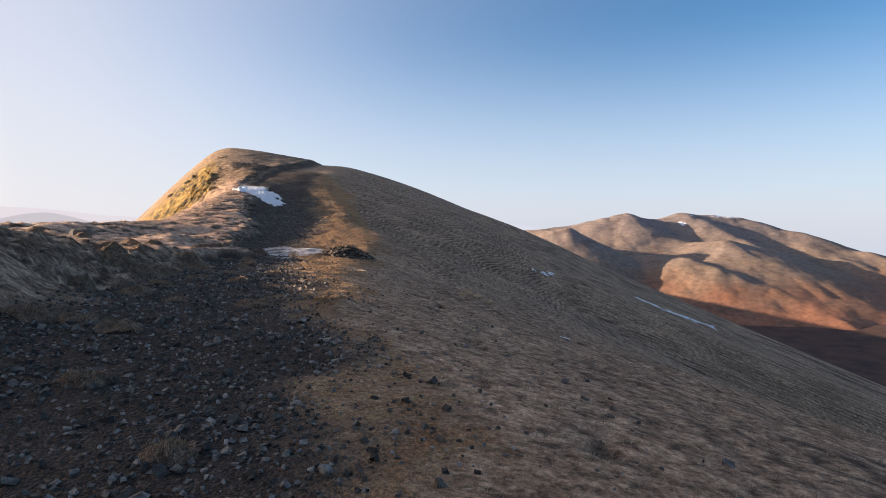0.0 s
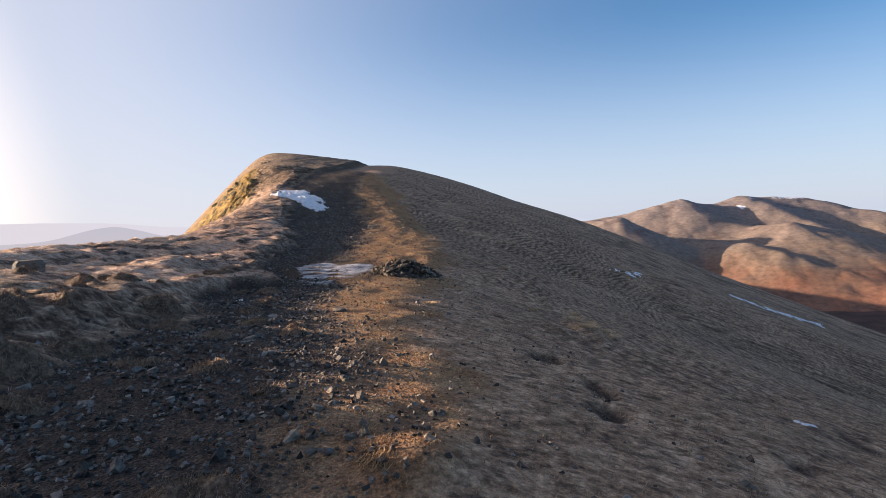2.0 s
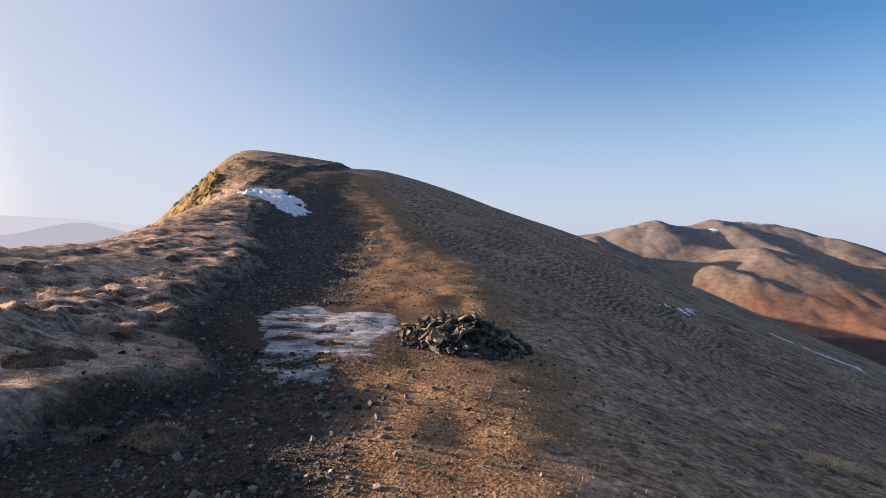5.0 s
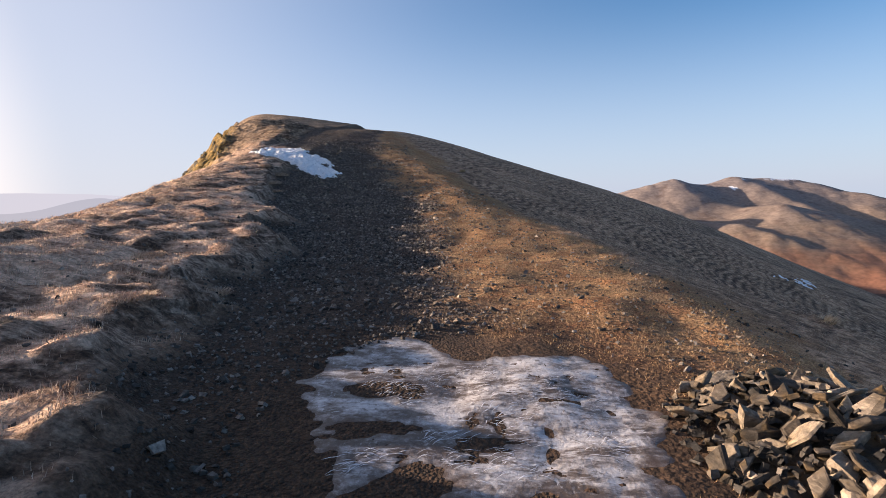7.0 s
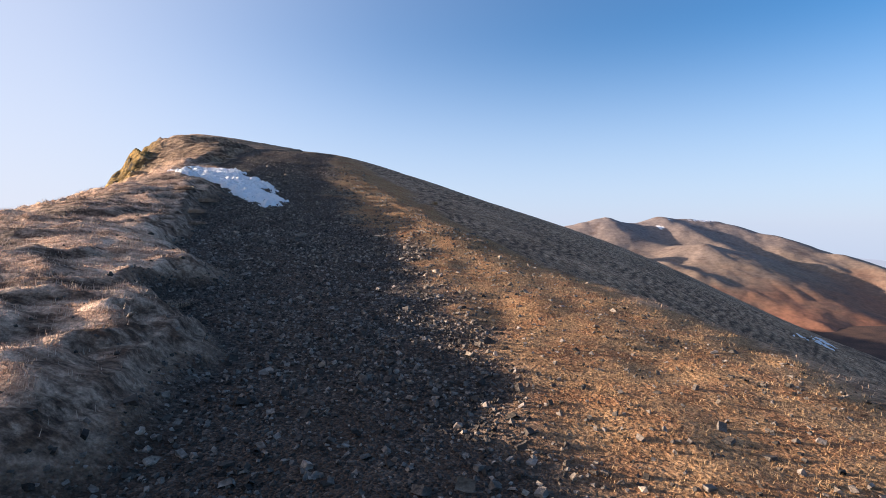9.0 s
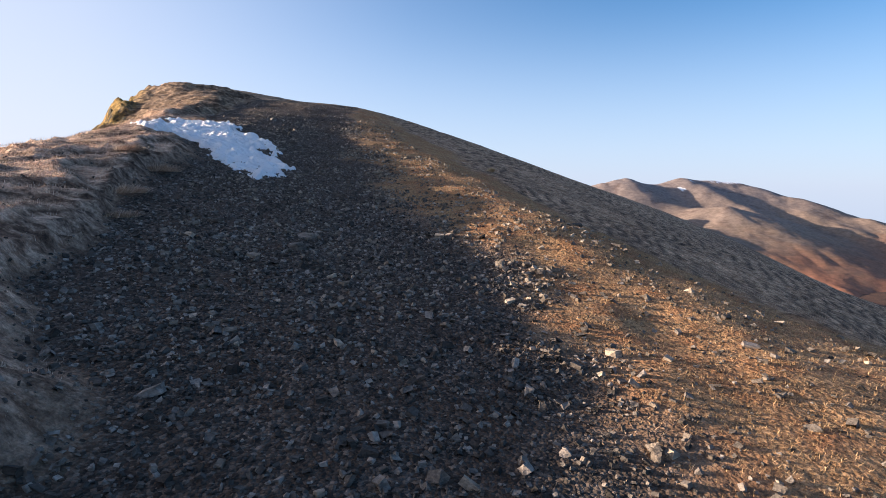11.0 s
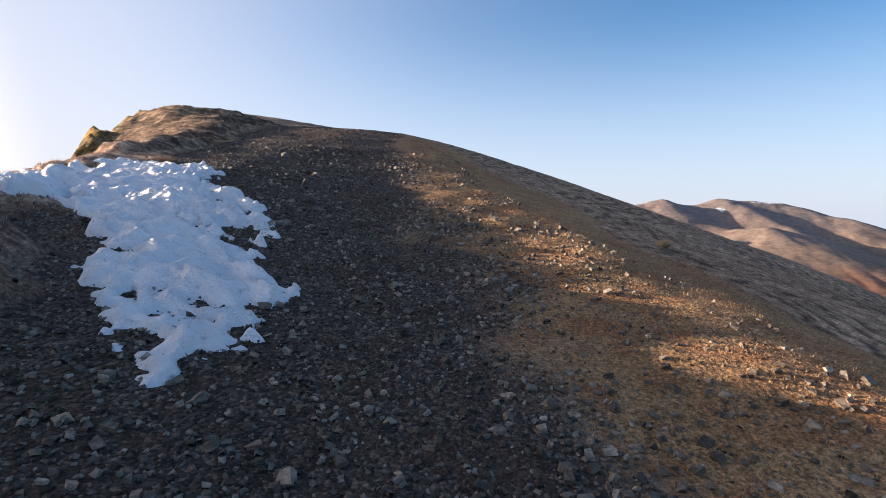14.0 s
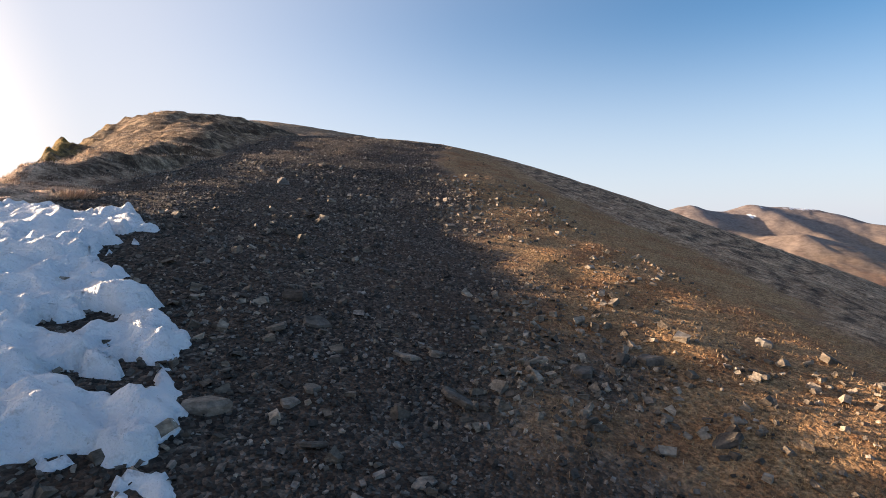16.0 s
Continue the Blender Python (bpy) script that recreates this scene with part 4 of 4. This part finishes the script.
build_outcrop([(-27.22, 72.00, 0.55, -0.05), (-27.67, 72.40, 0.50, -0.08), (-26.87, 72.50, 0.45, -0.06)], "dark rock nub breaking through the golden flank")
build_outcrop([(-26.15, 58.18, 0.65, -0.05), (-26.60, 58.58, 0.50, -0.08), (-25.80, 58.68, 0.45, -0.06)], "dark rock nub breaking through the golden flank")

# ---- the cairn ----
def build_cairn(cx, cy, rx, ry, rise):
    base = float(ground_z(cx, cy)) - 0.05
    cairn = new("cairn")
    cairn.location = (cx, cy, base)
    tagged(cairn, "low cairn of loose grey slate slabs heaped beside the path", "cairn")
    a, d = np.meshgrid(np.linspace(0, 2 * np.pi, 41), np.linspace(0, 1.12, 14), indexing="ij")
    x, y = rx * d * np.cos(a), ry * d * np.sin(a)
    low = ground_z(cx + x, cy + y) - base

    def mound(x, y):
        q = np.clip(np.hypot(x / rx, y / ry), 0, 1)
        return ground_z(cx + x, cy + y) - base + rise * (1 - q**1.7)

    z = np.where(d < 1, mound(x, y) - 0.07 + 0.03 * grain(x, y, 0.15, 3), low - 0.1)
    part("core", mesh_of("core", np.stack([x, y, z], -1).reshape(-1, 3), grid_faces(41, 14), CAIRN_STONE), cairn, "dark packed rubble")
    slabs = [slab_mesh("stone", 4 + k % 3, (0.11, 0.16, 0.22, 0.3)[k % 4], CAIRN_STONE, 200 + k) for k in range(18)]
    for k in range(300):
        q, ang = math.sqrt(rng.uniform(0, 1.0)) * 1.04, rng.uniform(0, 2 * math.pi)
        px, py = rx * q * math.cos(ang), ry * q * math.sin(ang)
        pz = float(mound(np.array(px), np.array(py))) - 0.01 + rng.uniform(-0.03, 0.05)
        size = float(np.clip(rng.normal(0.15, 0.05), 0.07, 0.3))
        out = Vector((math.cos(ang) * rise * 1.2 * q, math.sin(ang) * rise * 1.2 * q, 1)).normalized()
        tilt = out.to_track_quat("Z", "Y").to_matrix().to_4x4()
        m = Matrix.Translation((px, py, pz)) @ tilt @ pose(0, 0, 0, rng.normal(0, 26), rng.normal(0, 26), rng.uniform(0, 360)) @ Matrix.Diagonal((size * rng.uniform(1.0, 1.5), size * rng.uniform(0.6, 1.1), size, 1))
        part("stone", slabs[k % 18], cairn, m=m)
    q, ang = np.sqrt(rng.uniform(0, 1.15, 900)) * 1.05, rng.uniform(0, 2 * np.pi, 900)
    px, py = rx * q * np.cos(ang), ry * q * np.sin(ang)
    v, f = chips(px + cx, py + cy, rng.uniform(0.03, 0.065, 900), 0.2, 0.9)
    v = v - (cx, cy, base)
    v[:, 2] += np.repeat(rise * (1 - np.clip(q, 0, 1) ** 1.7), 8)
    rubble = part("rubble", mesh_of("rubble", v, f, RUBBLE), cairn, "small broken slate between the slabs")
    rubble["kind"] = "stuff"
    return cairn


build_cairn(-3.42, 18.5, 0.84, 0.98, 0.24)


# ---- snow and ice ----
def sheet(name, ring, step, thick, material, label, category, wobble=0.2, cups=0.095, holes=(), gaps=0.0, lip=0.03, cover=1.3, torn=0.16):
    """A sheet of snow or ice over the ground, with a frayed edge and a scalloped top."""
    px, py = np.array(ring, float).T
    xs, ys = np.arange(px.min() - 0.3, px.max() + 0.3, step), np.arange(py.min() - 0.3, py.max() + 0.3, step)
    x, y = np.meshgrid(xs, ys, indexing="ij")
    f = inside(x, y, ring) + wobble * (0.8 * rough(x, y, 0.6, 81, 4, 0.65) + 0.5 * grain(x, 1.4 * y, 0.17, 85))
    for hx, hy, hr in holes:
        f = np.minimum(f, np.hypot(0.75 * (x - hx), 1.2 * (y - hy)) - 0.7 * hr + torn * rough(0.8 * x, 1.1 * y, 0.3, 86, 4, 0.65))
    if cups > 0.05:
        f = f + 0.14 * ease(1 - f / 0.7) * rough(0.45 * x, 1.5 * y, 0.45, 84, 3, 0.6)
        f = f - 0.17 * ease(1 - f / 0.55) * ease(1.8 * grain(x, 1.2 * y, 0.24, 88) + 0.8 * grain(x, 1.2 * y, 0.11, 89) - 0.1)
    if gaps:
        f = np.minimum(f, gaps * (rough(x, 1.15 * y, 0.3, 87, 5, 0.8) + cover))
    wx, wy = x + 0.08 * grain(x, y, 0.3, 96), y + 0.08 * grain(x, y, 0.3, 97)
    bowl, dimple = 1.0 - mounds(wx, 1.25 * wy, 0.27, 91), 1.0 - mounds(wx, 1.25 * wy, 0.12, 92)
    cup = 1.7 * bowl / (1 + 0.9 * bowl) + 0.85 * dimple / (1 + dimple) + 0.3 * grain(x, y, 0.5, 98) + 0.12 * grain(x, y, 0.08, 94)
    top = -lip + (thick + lip) * ease(f / 0.13 + 0.35) + cups * (cup - 0.35) * ease(f / 0.16 + 0.1) + 0.25 * cups * grain(x, y, 1.3, 93)
    z = ground_z(x, y) + np.where(f > 0, top, -lip)
    faces = grid_faces(len(xs), len(ys))
    keep = (f.ravel()[faces] > -0.02).any(1)
    used, again = np.unique(faces[keep], return_inverse=True)
    v = np.stack([x, y, z], -1).reshape(-1, 3)[used]
    me = mesh_of(name, v, again.reshape(-1, 4), material, True)
    layer(me, "inward", np.clip(f.ravel()[used] * 2.5, 0, 1))
    return tagged(new(name, me), label, category)


def snow_material():
    n = Nodes("old_snow")
    col = n.ramp(n.noise(2.5, 5), (0.3, (0.8, 0.79, 0.8)), (0.7, (0.93, 0.91, 0.9)))
    col = n.mix(n.ramp(n.noise(14, 6), (0.6, 0.0), (0.74, 0.5)), col, (0.34, 0.29, 0.24))
    col = n.mix(n.ramp(n.noise(55, 4, rough=0.8), (0.64, 0.0), (0.72, 0.8)), col, (0.12, 0.09, 0.07))
    n.bump(n.math("ADD", n.noise(9, 5), n.math("MULTIPLY", n.noise(34, 5), 0.6)), 0.9, 0.06)
    n.bsdf.inputs["Subsurface Weight"].default_value = 0.0
    return n.done(col, 0.55)


def ice_material():
    n = Nodes("puddle_ice")
    one, two = n.noise(11, 6, (0.6, 1.9, 1), 0.75), n.noise(13, 6, (1.9, 0.7, 1), 0.75)
    stain = n.noise(3.6, 7, (0.8, 1.5, 1), 0.72)
    mud = (0.085, 0.053, 0.034)
    col = n.ramp(stain, (0.43, (0.1, 0.07, 0.05)), (0.5, (0.32, 0.28, 0.26)), (0.6, (0.59, 0.55, 0.535)))
    col = n.mix(n.ramp(one, (0.55, 0.0), (0.65, 0.75)), col, (0.7, 0.68, 0.69))
    col = n.mix(n.ramp(two, (0.57, 0.0), (0.67, 0.6)), col, (0.76, 0.74, 0.76))
    col = n.mix(n.ramp(n.noise(20, 5, rough=0.7), (0.52, 0.0), (0.64, 0.8)), col, mud)
    fray = n.math("ADD", n.attr("inward"), n.math("MULTIPLY", n.noise(16, 6, rough=0.75), 1.1))
    col = n.mix(n.ramp(fray, (0.58, 1.0), (1.0, 0.0)), col, mud)
    n.bump(n.noise(30, 6), 0.6, 0.012)
    n.bsdf.inputs["Specular IOR Level"].default_value = 0.5
    return n.done(col, n.ramp(n.noise(6, 4), (0.3, 0.35), (0.7, 0.65)))


SNOW, ICE = snow_material(), ice_material()
sheet("snow_patch", SNOW_RING, 0.024, 0.05, SNOW, "large patch of old lumpy snow melting beside the path", "snow", 0.13, 0.11, ((-10.6, 36.58, 0.25), (-10.76, 36.98, 0.14), (-11.5, 38.1, 0.1), (-11.9, 39.1, 0.12), (-11.2, 37.6, 0.08), (-12.4, 39.7, 0.1)))
puddle = sheet("frozen_puddle", [(-6.6, 19.3), (-6.5, 19.8), (-6.35, 20.3), (-6.05, 20.5), (-5.7, 20.2), (-5.56, 19.75), (-5.0, 19.78), (-4.6, 19.72), (-4.35, 19.5), (-4.22, 18.9), (-4.42, 18.5), (-4.48, 17.85),
    (-4.5, 17.3), (-4.75, 16.9), (-4.9, 16.3), (-5.3, 16.15), (-5.6, 16.6), (-5.85, 17.2), (-6.3, 18.35)], 0.026, 0.003, ICE, "shallow frozen puddle with cracked white ice and mud", "ice", 0.15, 0.006,
    ((-6.0, 18.64, 0.2), (-5.76, 18.05, 0.22), (-5.66, 17.2, 0.2), (-6.1, 19.15, 0.1), (-5.78, 19.17, 0.08), (-5.37, 18.52, 0.05), (-5.15, 17.86, 0.13), (-4.66, 17.68, 0.1), (-4.98, 17.1, 0.24), (-4.5, 18.25, 0.1), (-6.2, 19.7, 0.06), (-5.4, 16.8, 0.14)), 0.3, 0.004, 1.85, 0.08)
sheet("snow_patch", [(6.3, 37.0), (7.2, 37.6), (8.3, 38.3), (8.4, 37.7), (7.3, 37.0)], 0.08, 0.04, SNOW, "thin streak of leftover snow on the slope", "snow", 0.3, 0.02, gaps=0.5, cover=-0.15)
sheet("snow_patch", [(18.6, 49.0), (19.0, 49.8), (25.0, 53.2), (29.4, 55.2), (29.2, 54.3), (25.0, 52.3)], 0.12, 0.05, SNOW, "long broken streak of snow on the slope", "snow", 0.4, 0.02, gaps=0.6, cover=-0.1)
sheet("snow_patch", [(2.1, 10.7), (2.2, 11.1), (2.6, 11.1), (2.5, 10.8)], 0.04, 0.02, SNOW, "tiny scrap of frost on the grass", "snow", 0.1, 0.01)

sheet("snow_patch", [(-1.90, 5.07), (-1.88, 5.39), (-1.66, 5.36), (-1.67, 5.07)], 0.02, 0.012, SNOW, "scrap of frost among the gravel", "snow", 0.12, 0.01, gaps=0.3, cover=0.0)
sheet("snow_patch", [(-2.08, 5.45), (-2.07, 5.61), (-1.96, 5.59), (-1.97, 5.45)], 0.02, 0.012, SNOW, "scrap of frost among the gravel", "snow", 0.12, 0.01, gaps=0.3, cover=0.0)
sheet("snow_patch", [(-5.82, 13.54), (-5.78, 13.78), (-5.42, 13.75), (-5.44, 13.54)], 0.02, 0.012, SNOW, "scrap of frost among the stones", "snow", 0.12, 0.01, gaps=0.3, cover=-0.4)


def build_needles(parent):
    """Long white needles of frost lying in sheaves on the ice."""
    m, per = 55, 12
    cx, cy, a = rng.uniform(-6.1, -4.7, m), rng.uniform(18.2, 19.6, m), rng.uniform(-0.5, 0.9, m)
    x = (cx[:, None] + rng.normal(0, 0.07, (m, per))).ravel()
    y = (cy[:, None] + rng.normal(0, 0.06, (m, per))).ravel()
    ang = (a[:, None] + rng.normal(0, 0.35, (m, per))).ravel()
    wet = np.min([np.hypot(x - hx, 1.2 * (y - hy)) - hr for hx, hy, hr in ((-6.0, 18.64, 0.25), (-5.74, 18.05, 0.28), (-5.15, 17.86, 0.2))], 0)
    keep = wet > 0.05
    x, y, ang = x[keep], y[keep], ang[keep]
    n = len(x)
    along_it = np.stack([np.cos(ang), np.sin(ang)], -1) * rng.uniform(0.02, 0.06, n)[:, None]
    side = np.stack([-np.sin(ang), np.cos(ang)], -1) * rng.uniform(0.0015, 0.003, n)[:, None]
    mid = np.stack([x, y], -1)
    p = np.empty((n, 4, 3))
    for k, q in enumerate((mid - along_it, mid + side, mid + along_it, mid - side)):
        p[:, k, :2] = q
        p[:, k, 2] = ground_z(q[:, 0], q[:, 1]) + 0.008 + (0.005 if k % 2 else 0.0)
    f = np.arange(4 * n).reshape(-1, 4)
    frost = Nodes("needle_frost")
    frost.done(frost.ramp(frost.island(), (0.0, (0.55, 0.55, 0.58)), (1.0, (0.85, 0.84, 0.86))), 0.5)
    ob = part("frost_needles", mesh_of("frost_needles", p.reshape(-1, 3), f[:, ::-1], frost.mat), parent, "long white needles of frost")
    ob["kind"] = "stuff"


build_needles(puddle)
